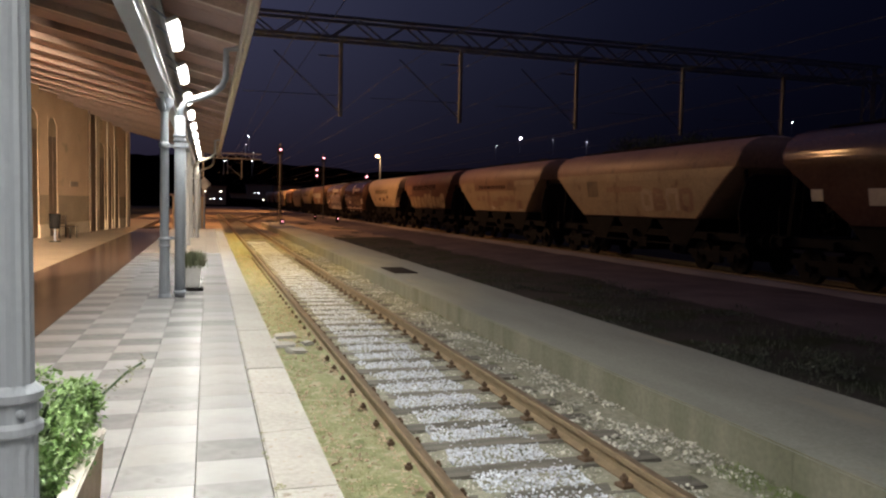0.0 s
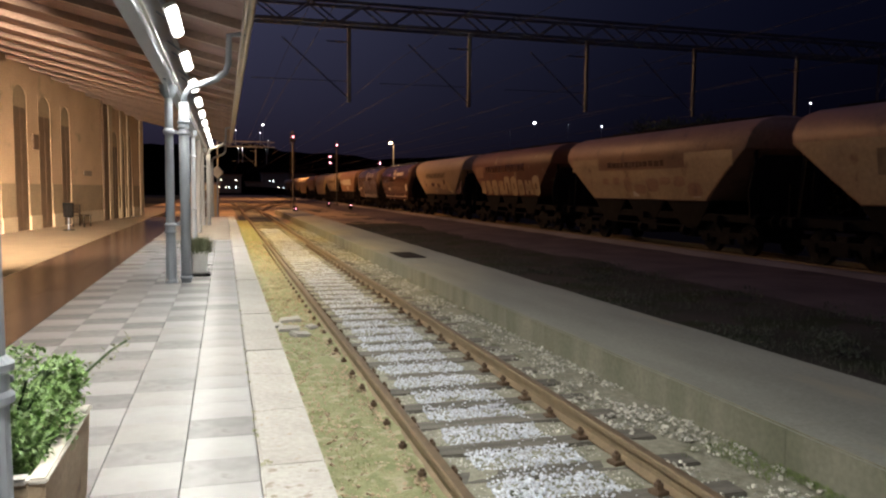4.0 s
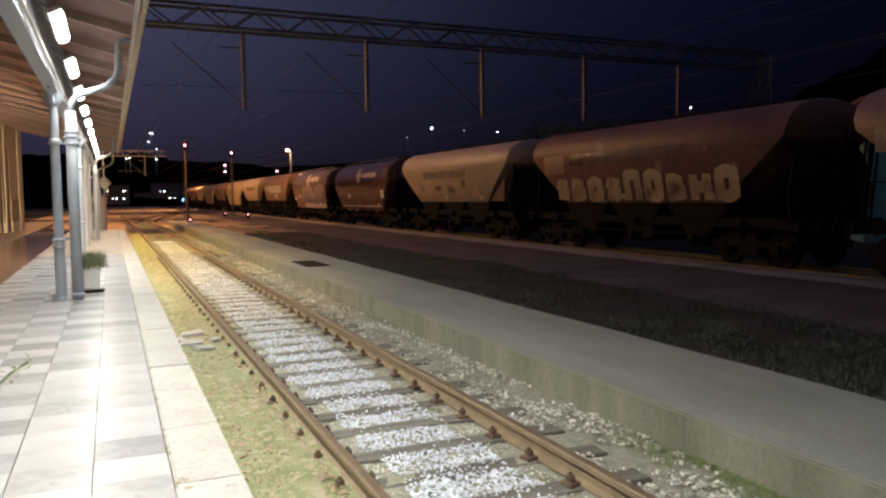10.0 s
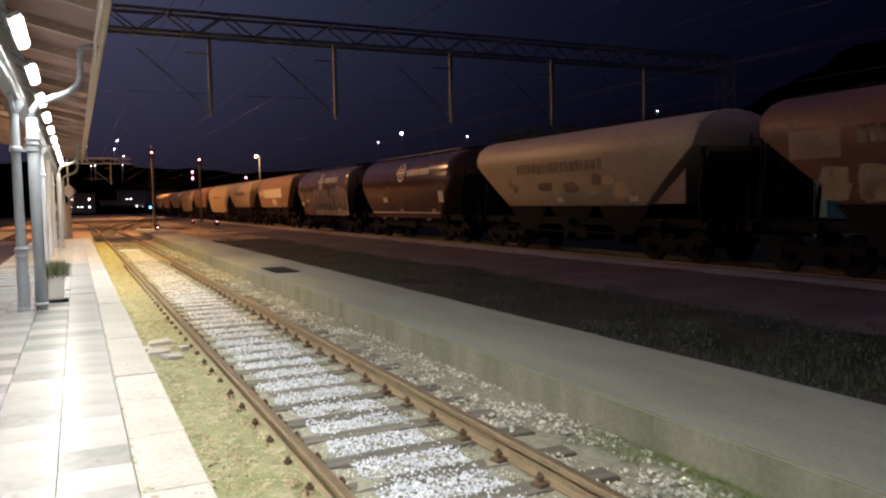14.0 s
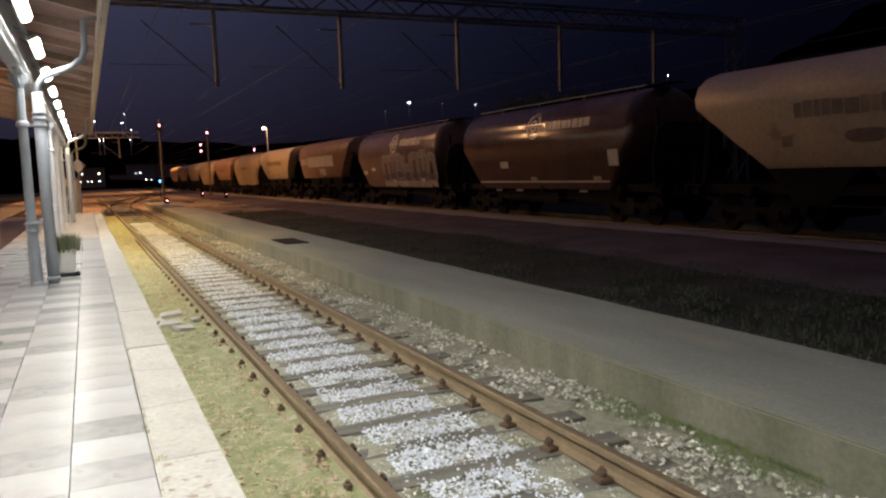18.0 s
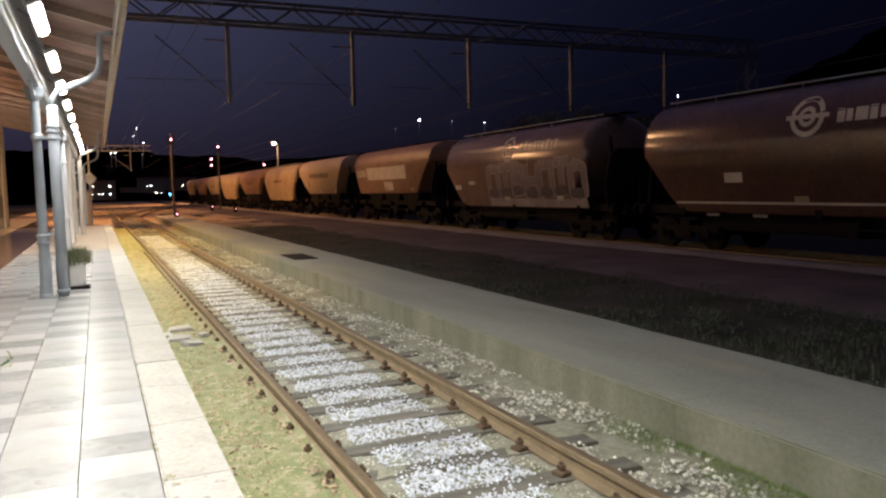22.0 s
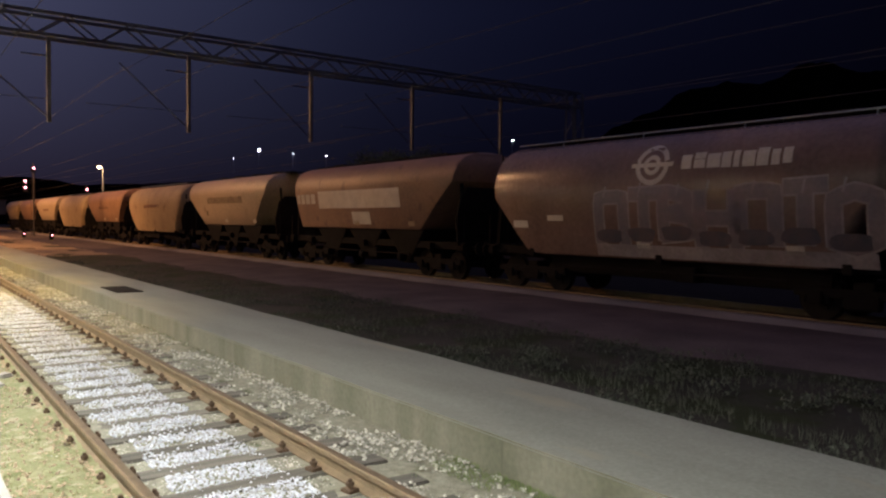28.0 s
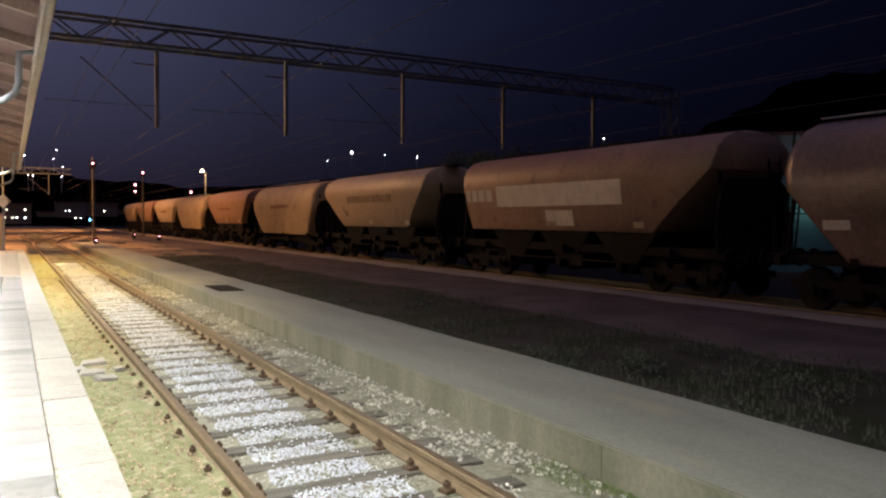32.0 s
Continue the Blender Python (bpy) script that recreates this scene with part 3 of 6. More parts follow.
def track(xc, y0, y1, step, y_first, near, label):
    t = thing("railway_track", pose(xc, 0, 0), label, "railway track", kind="structure")
    for side in (-0.7525, 0.7525):
        r = part("rail", rail_bm(y0, y1), [M["rust"], M["railtop"]], t)
        r.location.x = side
    y, k = y_first, 0
    while y < y1:
        s = part("sleeper", SLEEPER, None, t)
        s.matrix_basis = pose(rnd.uniform(-0.03, 0.03), y + rnd.uniform(-0.02, 0.02), rnd.uniform(-0.012, 0.008), 0, 0, rnd.uniform(-0.8, 0.8))
        if near and 2.5 < y < 28:
            for side in (-0.7525, 0.7525):
                for d in (-0.115, 0.115):
                    f = part("fastening", FASTENING, None, t)
                    f.matrix_basis = pose(side + d, y + rnd.uniform(-0.015, 0.015), 0, 0, 0, rnd.uniform(-12, 12))
        y += step
    return t


track(TRACK_X, -5.5, 118.0, SLEEPER_STEP, SLEEPER_Y - SLEEPER_STEP * 17, True, "rusty platform track on weathered timber sleepers")
track(14.7, -10.0, 260.0, 0.9, -9.0, False, "track under the goods train on dark sleepers")


def curved_rail(name, pts):
    c = bpy.data.curves.new(name, "CURVE")
    c.dimensions, c.bevel_depth, c.bevel_resolution = "3D", 0.055, 1
    s = c.splines.new("POLY")
    s.points.add(len(pts) - 1)
    for p, q in zip(s.points, pts):
        p.co = (*q, 1)
    c.materials.append(M["rust"])
    return tagged(new(name, c), "curved rusty turnout rail in the yard throat", "rail", "turnout rails", "structure")


for x0, y0, x1, y1 in ((0.0, 62, 5.6, 118), (1.5, 62, 7.1, 118), (5.2, 118, 0.0, 66), (11.2, 150, 1.5, 60), (9.7, 150, 0.0, 60), (-4.0, 112, 0.0, 70), (-2.5, 112, 1.5, 70)):
    pts = []
    for k in range(13):
        u = k / 12
        w = u * u * (3 - 2 * u)
        pts.append((x0 + (x1 - x0) * w, y0 + (y1 - y0) * u, -0.05))
    curved_rail("turnout_rail", pts)

# loose ballast: pale stones in the four-foot, browner ones on the shoulders
pl, pb = [], []
for _ in range(60000):
    y = 2.2 + 38 * rnd.random() ** 1.9
    x = TRACK_X + rnd.uniform(-0.66, 0.64)
    ph = ((y - SLEEPER_Y) / SLEEPER_STEP) % 1.0
    edge = min(x - TRACK_X + 0.68, TRACK_X + 0.68 - x) - 0.10 * noise.noise((x * 3, y * 2.3, 12))
    if ph < 0.17 or ph > 0.83:
        # stones lie over the sleepers' edges here and there
        if rnd.random() < 0.86 - 0.35 * noise.noise((x * 2.5, y * 2.5, 3)):
            continue
    z = -0.163 + 0.02 * noise.noise((x * 4, y * 3, 0))
    if edge < 0.24:
        # dusty stones along the rails
        if rnd.random() < 0.3:
            pb.append((x, y, z - 0.012, rnd.uniform(0.008, 0.022), rnd.uniform(0, 6.3), rnd.uniform(-0.6, 0.6)))
        continue
    pl.append((x, y, z, rnd.uniform(0.010, 0.025), rnd.uniform(0, 6.3), rnd.uniform(-0.6, 0.6)))
for _ in range(34000):
    y = 2.2 + 36 * rnd.random() ** 1.7
    x = rnd.uniform(1.70, 2.64) if rnd.random() < 0.8 else rnd.uniform(-0.45, -0.02)
    thin = noise.noise((x * 2.1, y * 1.3, 6)) + 0.4 * noise.noise((x * 6, y * 5, 2))
    if rnd.random() > 0.44 + 1.3 * thin:
        continue
    ph = ((y - SLEEPER_Y) / SLEEPER_STEP) % 1.0
    if x > 1.5 and x < 2.15 and (ph < 0.16 or ph > 0.84) and rnd.random() < 0.8:
        continue
    z = -0.165 + 0.03 * noise.noise((x * 3, y * 3, 0))
    pb.append((x, y, z, 0.009 + 0.034 * rnd.random() ** 2.2, rnd.uniform(0, 6.3), rnd.uniform(-0.6, 0.6)))
scatter("ballast_stones", pl, STONE, M["stone"], "pale broken ballast stones between the rails", "ballast")
scatter("shoulder_stones", pb, STONE, M["stone_brown"], "dusty brown ballast stones beside the rails", "ballast")
tg = []
for _ in range(22000):
    y = 2.4 + 40 * rnd.random() ** 1.7
    x = rnd.uniform(-0.80, -0.02)
    if noise.noise((x * 2.2, y * 1.1, 9)) + 0.5 * noise.noise((x * 8, y * 6, 1)) < -0.08 + 0.3 * max(0.0, x + 0.3):
        continue
    tg.append((x, y, -0.14, rnd.uniform(0.014, 0.042), rnd.uniform(0, 6.3), rnd.uniform(-0.4, 0.4)))
scatter("verge_grass", tg, TUFT, M["grass"], "short yellow-green grass on the verge", "grass")
tw = []
for _ in range(17000):
    y = 2.5 + 45 * rnd.random() ** 1.4
    x = rnd.uniform(4.5, 9.2) if rnd.random() < 0.75 else 2.64 - 0.7 * rnd.random() ** 2
    if noise.noise((x * 0.9, y * 0.5, 4)) < -0.02:
        continue
    tw.append((x, y, -0.22 if x > 3 else -0.17, rnd.uniform(0.05, 0.16) * (1.4 - 0.1 * (x - 4.5) if x > 3 else 0.5), rnd.uniform(0, 6.3), rnd.uniform(-0.3, 0.3)))
lush = []
for _ in range(5200):
    if rnd.random() < 0.5:
        y, x, z = 3.0 + 2.7 * rnd.random(), 2.66 - 0.34 * rnd.random() ** 1.6, -0.17
        keep = noise.noise((x * 5, y * 2.2, 14)) > -0.25
    else:
        y, x, z = 2.6 + 2.6 * rnd.random(), -0.12 - 0.6 * rnd.random(), -0.14
        keep = noise.noise((x * 3.5, y * 2.5, 15)) > 0.02 + 0.10 * (y - 3.5)
    if keep:
        lush.append((x, y, z, rnd.uniform(0.02, 0.055), rnd.uniform(0, 6.3), rnd.uniform(-0.5, 0.5)))
scatter("lush_grass", lush, TUFT, M["lush"], "bright green moss and grass by the track", "grass")
clumps = []
for _ in range(300):
    y, x = 2.6 + 17 * rnd.random() ** 1.4, 4.6 + 4.2 * rnd.random() ** 1.3
    if noise.noise((x * 0.7, y * 0.5, 21)) < 0.0:
        continue
    h = rnd.uniform(0.08, 0.24)
    for _ in range(34):
        clumps.append((x + rnd.gauss(0, 0.13), y + rnd.gauss(0, 0.16), -0.2 + h * rnd.random(), rnd.uniform(0.035, 0.085), rnd.uniform(0, 6.3), rnd.uniform(-0.7, 0.9)))
scatter("yard_clumps", clumps, LEAF, M["weed"], "low broad-leaved weed clumps on the dark yard", "weeds")
scatter("yard_weeds", [p for p in tw if p[0] > 3], TUFT, M["weed"], "dark ragged weeds on the yard beyond the concrete platform", "weeds")
scatter("shoulder_weeds", [p for p in tw if p[0] < 3], TUFT, M["weed_pale"], "pale low weeds along the foot of the concrete platform", "weeds")
cl = []
for _ in range(6500):
    y = 2.4 + 28 * rnd.random() ** 1.6
    x = -0.03 - 0.70 * rnd.random() ** 1.6
    cl.append((x, y, -0.125, 0.006 + 0.028 * rnd.random() ** 2, rnd.uniform(0, 6.3), rnd.uniform(-0.6, 0.6)))
scatter("verge_clods", cl, STONE, M["planter"], "small stones and clods in the verge", "stones")
for x, y, a, b in ((-0.41, 12.16, 0.17, 0.20), (-0.46, 11.4, 0.13, 0.15), (-0.35, 10.93, 0.13, 0.12), (-0.16, 11.5, 0.08, 0.1), (-0.62, 11.7, 0.09, 0.12)):
    bm = box(fresh(), -a, a, -b, b, -0.03, 0.04, 0.02)
    for v in bm.verts:
        v.co.xy *= 1 + 0.35 * noise.noise((v.co.x * 9 + x, v.co.y * 7 + y, 0))
    ob = solo("flat_stone", bm, M["kerb"], "flat pale stone lying in the verge grass", "stone", group="verge stones")
    ob.matrix_basis = pose(x, y, -0.125, rnd.uniform(-6, 6), rnd.uniform(-6, 6), rnd.uniform(0, 90))

# ---- station platform ----
PZ = 0.34
solo("platform_1", box(fresh(), -13, -0.83, -14, 43.4, -0.5, PZ - 0.06), M["grout"], "station platform core under the paving", "platform", "structure")
solo("forecourt_paving", box(fresh(), -16, -4.95, -14, 62, PZ - 0.2, PZ - 0.002), M["paving"], "beige paving in front of the station building", "paving", "structure")


def slab(name, w, l, h, material, bev=0.006):
    return mesh_of(name, box(fresh(), -w / 2, w / 2, -l / 2, l / 2, -h, 0, bev), material)


COLS = [(-1.58, -1.172), (-2.01, -1.58), (-2.44, -2.01), (-2.90, -2.44), (-3.36, -2.90)]
BROWN = [(-3.89, -3.36), (-4.42, -3.89), (-4.94, -4.42)]


# ---- concrete island platform ----
def island():
    t = thing("platform_2", pose(0, 0, 0), "low concrete platform with a worn pale edge", "platform", kind="structure")
    y = -18.89
    while y < 62:
        l = 12.0
        bm = box(fresh(), 2.67, 4.43, y + 0.002, y + l - 0.002, -0.45, 0.147)
        bmesh.ops.bevel(bm, geom=[e for e in bm.edges if abs(e.verts[0].co.y - e.verts[1].co.y) > 1], offset=0.016, segments=2, affect="EDGES")
        bmesh.ops.subdivide_edges(bm, edges=[e for e in bm.edges if e.calc_length() > 3], cuts=60)
        for v in bm.verts:
            v.co.x += 0.012 * noise.noise((v.co.y * 1.3, v.co.z * 3, v.co.x)) + 0.006 * noise.noise((v.co.y * 5.3, v.co.z * 9, v.co.x))
            v.co.z += 0.008 * noise.noise((v.co.y * 0.9, v.co.x, 8))
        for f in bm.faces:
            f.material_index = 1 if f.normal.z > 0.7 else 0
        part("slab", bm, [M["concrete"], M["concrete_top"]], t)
        y += l
    return t


island()
hb = box(fresh(), 3.02, 3.62, 19.3, 21.0, 0.135, 0.165, 0.006)
solo("hatch_cover", hb, M["black"], "dark iron hatch cover set in the concrete platform", "hatch")


# ---- platform canopy ----
def roof_z(x):
    return 4.30 + 0.24 * (-0.95 - x)


def canopy():
    t = thing("platform_canopy", pose(0, 0, 0), "timber platform roof on grey iron girder", "canopy", kind="structure")
    y0, y1 = -8.0, 45.0
    y = y0
    while y < y1:
        bm = fresh()
        a, b = y + 0.006, min(y + 1.0, y1) - 0.006
        vs = [bm.verts.new((x, yy, roof_z(x) + dz)) for dz in (0.13, 0.16) for x in (-1.04, -9.5) for yy in (a, b)]
        for f in ((0, 1, 3, 2), (4, 6, 7, 5), (0, 4, 5, 1), (2, 3, 7, 6), (0, 2, 6, 4), (1, 5, 7, 3)):
            bm.faces.new([vs[i] for i in f])
        bmesh.ops.recalc_face_normals(bm, faces=bm.faces)
        part("roof_board", bm, M["boards"], t)
        y += 1.0
    y = 12.94 - 1.95 * 10
    raf = None
    while y < y1:
        if raf is None:
            bm = fresh()
            bar(bm, (-1.06, 0, roof_z(-1.06) + 0.06), (-9.4, 0, roof_z(-9.4) + 0.06), 0.10, 0.14)
            raf = mesh_of("rafter", bm, M["rafter"])
        part("rafter", raf, None, t).location.y = y
        y += 1.95
    part("fascia", box(fresh(), -1.045, -1.01, y0, y1, 4.27, 4.47, 0.006), M["gutter"], t, "pale weathered fascia board")
    bm = fresh()
    for k in range(9):
        a0, a1 = math.pi + math.pi * k / 9, math.pi + math.pi * (k + 1) / 9
        p = [(-0.945 + 0.062 * math.cos(a), 4.42 + 0.062 * math.sin(a)) for a in (a0, a1)]
        vs = [bm.verts.new((x, yy, z)) for x, z in p for yy in (y0, y1)]
        bm.faces.new((vs[0], vs[1], vs[3], vs[2]))
    part("gutter", bm, M["gutter"], t)
    bm = box(fresh(), -2.26, -2.10, y0, y1, 3.50, 3.56, 0.008)
    box(bm, -2.26, -2.10, y0, y1, 4.42, 4.48, 0.008)
    box(bm, -2.185, -2.165, y0, y1, 3.56, 4.42)
    part("girder", bm, M["post"], t, "grey riveted longitudinal girder")
    # bare left half of the roof rests on a purlin along the building
    part("wall_purlin", box(fresh(), -7.9, -7.7, y0, 26.0, 5.72, 5.92, 0.01), M["rafter"], t)
    return t


canopy()


def canopy_post(y, pipe):
    t = thing("canopy_post", pose(-2.13 if y < 4 else -2.18, y, PZ), "grey painted fluted cast-iron canopy post", "post", "canopy posts")
    prof = [(0.10, 0), (0.10, 0.03), (0.084, 0.06), (0.078, 0.74), (0.076, 0.80), (0.094, 0.81), (0.094, 0.835), (0.079, 0.85), (0.079, 0.91), (0.094, 0.92), (0.096, 0.945), (0.070, 0.97), (0.064, 2.38), (0.088, 2.40), (0.088, 2.45), (0.064, 2.48), (0.062, 2.95), (0.11, 3.02), (0.15, 3.16)]
    bm = lathe(fresh(), prof, 28)
    for v in bm.verts:
        if 0.965 < v.co.z < 2.39 or 0.05 < v.co.z < 0.75:
            k = round(math.atan2(v.co.y, v.co.x) / (2 * math.pi / 28))
            if k % 2:
                v.co.xy *= 0.93
    part("shaft", bm, M["post"], t, smooth=False)
    for a in range(0, 360, 90):
        bm = fresh()
        bmesh.ops.create_uvsphere(bm, u_segments=8, v_segments=6, radius=0.016, matrix=Matrix.Translation((0.08 * math.cos(radians(a - 60)), 0.08 * math.sin(radians(a - 60)), 0.88)))
        part("rivet", bm, M["post"], t)
    bm = fresh()
    bar(bm, (0, -0.1, 3.0), (0, -0.8, 3.18), 0.05, 0.08)
    bar(bm, (0, 0.1, 3.0), (0, 0.8, 3.18), 0.05, 0.08)
    part("bracket", bm, M["post"], t)
    if pipe:
        bm = tube_path(fresh(), [(0.23, 0.02, 0.0), (0.23, 0.02, 1.3), (0.23, 0.02, 2.9)], 0.082, 14)
        for z in (0.06, 2.38, 2.48, 2.56):
            lathe(bm, [(0.098, z), (0.104, z + 0.02), (0.098, z + 0.05)], 14, (0.23, 0.02, 0))
        part("downpipe", bm, M["post"], t, "thick grey rainwater pipe", smooth=True)
        bm = tube_path(fresh(), [(0.23, 0.02, 2.85), (0.25, 0.02, 3.02), (0.33, 0.02, 3.13), (0.75, 0.02, 3.30), (0.88, 0.02, 3.42), (0.93, 0.02, 3.55), (0.94, 0.02, 4.0), (1.2, 0.02, 4.04)], 0.05, 10)
        part("swan_neck", bm, M["post"], t, "curved pipe up to the gutter", smooth=True)
        for z in (0.95, 2.42):
            part("clamp", bar(fresh(), (0.0, 0.01, z), (0.23, 0.02, z), 0.02, 0.05), M["post"], t)
    return t


for y in (3.3, 13.5, 23.5, 33.5, 43.2):
    canopy_post(y, y in (13.5, 33.5, 43.2))


def tube_lamp():
    t = thing("tube_lamp", pose(0, 0, 0), "lit waterproof fluorescent lamp on the canopy girder", "lamp", "canopy lamps")
    bm = fresh()
    box(bm, -0.075, 0.075, -0.79, 0.79, 0.0, 0.05, 0.012)
    part("housing", bm, M["housing"], t)
    bm = fresh()
    box(bm, -0.07, 0.07, -0.78, 0.78, -0.05, 0.0, 0.03)
    part("cover", bm, M["tube"], t, "glowing translucent cover")
    for y in (-0.5, 0.5):
        part("hanger", bar(fresh(), (0, y, 0.05), (-0.12, y, 0.30), 0.025, 0.025), M["steel"], t)
    return t


lamp0 = tube_lamp()
lamp0.matrix_basis = pose(TUBE_X, TUBE_Y[0], TUBE_Z, 0, -28, 0)
for y in TUBE_Y[1:]:
    copy_thing(lamp0, pose(TUBE_X, y, TUBE_Z, 0, -28, 0))
solo("girder_conduit", box(fresh(), -2.095, -2.06, -8, 45, 3.60, 3.64, 0.005), M["white"], "white cable conduit along the canopy girder", "conduit")


# ---- planters ----
def leaf_cloud(seed, spots, n, size):
    r = random.Random(seed)
    lf = ([(0, 0, 0), (0.22, 0.35, 0.08), (0, 1.0, 0.0), (-0.22, 0.35, 0.08)], [(0, 1, 2), (0, 2, 3)])
    out = []
    for _ in range(n):
        c = r.choice(spots)
        while True:
            p = Vector((r.uniform(-1, 1), r.uniform(-1, 1), r.uniform(-1, 1)))
            if 0.25 < p.length < 1:
                break
        out.append((c[0] + p.x * c[3], c[1] + p.y * c[4], c[2] + p.z * c[5], size * r.uniform(0.6, 1.3), r.uniform(0, 6.3), r.uniform(-0.9, 1.2)))
    return out, lf


def long_planter():
    t = thing("planter_box", pose(-2.0, 4.03, PZ), "weathered stone trough planter with a leafy green shrub", "planter")
    bm = fresh()
    box(bm, -0.56, -0.51, -0.5, 0.5, 0, 0.43, 0.012)
    box(bm, -0.05, 0.0, -0.5, 0.5, 0, 0.43, 0.012)
    box(bm, -0.51, -0.05, -0.5, -0.45, 0, 0.43, 0.012)
    box(bm, -0.51, -0.05, 0.45, 0.5, 0, 0.43, 0.012)
    for v in bm.verts:
        if v.co.z < 0.1:
            v.co.x = -0.28 + (v.co.x + 0.28) * 0.93
            v.co.y *= 0.96
    part("trough", bm, M["planter"], t)
    bm = fresh()
    for a in ((-0.57, -0.50, -0.51, 0.51), (-0.06, 0.01, -0.51, 0.51), (-0.50, -0.06, -0.51, -0.44), (-0.50, -0.06, 0.44, 0.51)):
        box(bm, a[0], a[1], a[2], a[3], 0.43, 0.455, 0.008)
    part("rim", bm, M["rim"], t, "pale chipped rim")
    part("soil", box(fresh(), -0.51, -0.05, -0.45, 0.45, 0.3, 0.37), M["soil"], t)
    out, lf = leaf_cloud(3, [(-0.30, -0.10, 0.58, 0.26, 0.33, 0.26), (-0.26, 0.18, 0.60, 0.24, 0.28, 0.24), (-0.20, -0.28, 0.48, 0.17, 0.15, 0.17), (-0.42, 0.0, 0.66, 0.2, 0.3, 0.22), (-0.08, 0.30, 0.62, 0.10, 0.12, 0.14), (-0.12, 0.05, 0.50, 0.15, 0.25, 0.2)], 7500, 0.036)
    scatter("shrub", out, lf, M["leaf"], "dense small green leaves", "", "", t)
    bm = fresh()
    for k in range(9):
        a = k * 0.7
        tube_path(bm, [(-0.28, 0.02, 0.36), (-0.28 + 0.1 * math.cos(a), 0.1 * math.sin(a), 0.55), (-0.28 + 0.2 * math.cos(a), 0.28 * math.sin(a), 0.75)], 0.006, 5)
    tube_path(bm, [(-0.15, 0.2, 0.4), (-0.02, 0.4, 0.62), (0.10, 0.52, 0.72), (0.17, 0.56, 0.76)], 0.006, 5)
    part("stems", bm, M["leaf_dark"], t)
    sp = [(-0.02 + 0.19 * u, 0.40 + 0.16 * u, 0.62 + 0.14 * u, 0.04 * (1.2 - u), 0.04, 0.04) for u in (0, 0.25, 0.5, 0.75, 1.0)]
    out, lf = leaf_cloud(8, sp, 90, 0.026)
    scatter("spray", out, lf, M["weed_pale"], "thin grey-green side shoot", "", "", t)
    return t


long_planter()


def white_pot():
    t = thing("flower_pot", pose(-1.80, 14.5, PZ), "square white plastic flower pot with a low green bush", "flower pot")
    bm = box(fresh(), -0.17, 0.17, -0.17, 0.17, 0.04, 0.42, 0.02)
    for v in bm.verts:
        v.co.xy *= 0.86 + 0.14 * v.co.z / 0.42
    part("pot", bm, M["white"], t)
    part("rim", box(fresh(), -0.185, 0.185, -0.185, 0.185, 0.40, 0.435, 0.01), M["white"], t)
    part("saucer", box(fresh(), -0.21, 0.21, -0.21, 0.21, 0, 0.04, 0.01), M["black"], t, "dark saucer")
    r = random.Random(4)
    tufts = [(r.gauss(0.02, 0.08), r.gauss(0, 0.08), 0.40, r.uniform(0.18, 0.36), r.uniform(0, 6.3), r.uniform(-0.45, 0.45)) for _ in range(420)]
    scatter("bush", tufts, TUFT, M["weed_pale"], "spiky pale green foliage", "", "", t)


white_pot()


# ---- station building, at a slight angle to the platform ----
FA = math.degrees(math.atan(0.145))
bld = thing("station_building", pose(-8.1, 28.5, PZ, 0, 0, -FA), "ochre plastered station building with tall doorways", "building")


def fy(y):
    return (y - 28.5) * math.sqrt(1 + 0.145 ** 2)


DOORS = [(28.96, 30.05, 4.95), (31.08, 32.2, 4.8), (33.3, 34.24, 4.65), (39.89, 40.84, 4.2), (41.33, 42.05, 4.2), (42.57, 43.33, 4.2), (26.7, 27.8, 4.95), (24.0, 25.1, 4.95), (21.3, 22.4, 4.95)]
H, Y0, Y1 = 6.6, fy(16), fy(45.4)
cuts = sorted((fy(a), fy(b), h) for a, b, h in DOORS)
prev = Y0
for a, b, h in cuts + [(Y1, Y1, None)]:
    part("wall_pier", box(fresh(), -0.4, 0, prev, a, 0, H), M["plaster"], bld)
    part("dado", box(fresh(), 0.002, 0.035, prev, a - 0.05, 0.50, 1.62, 0.006), M["dado"], bld, "darker painted dado band")
    part("plinth", box(fresh(), 0.002, 0.07, prev, a - 0.05, 0, 0.50, 0.01), M["trim"], bld, "pale stone plinth")
    if h:
        part("lintel", box(fresh(), -0.4, 0, a, b, h, H), M["plaster"], bld)
    prev = b
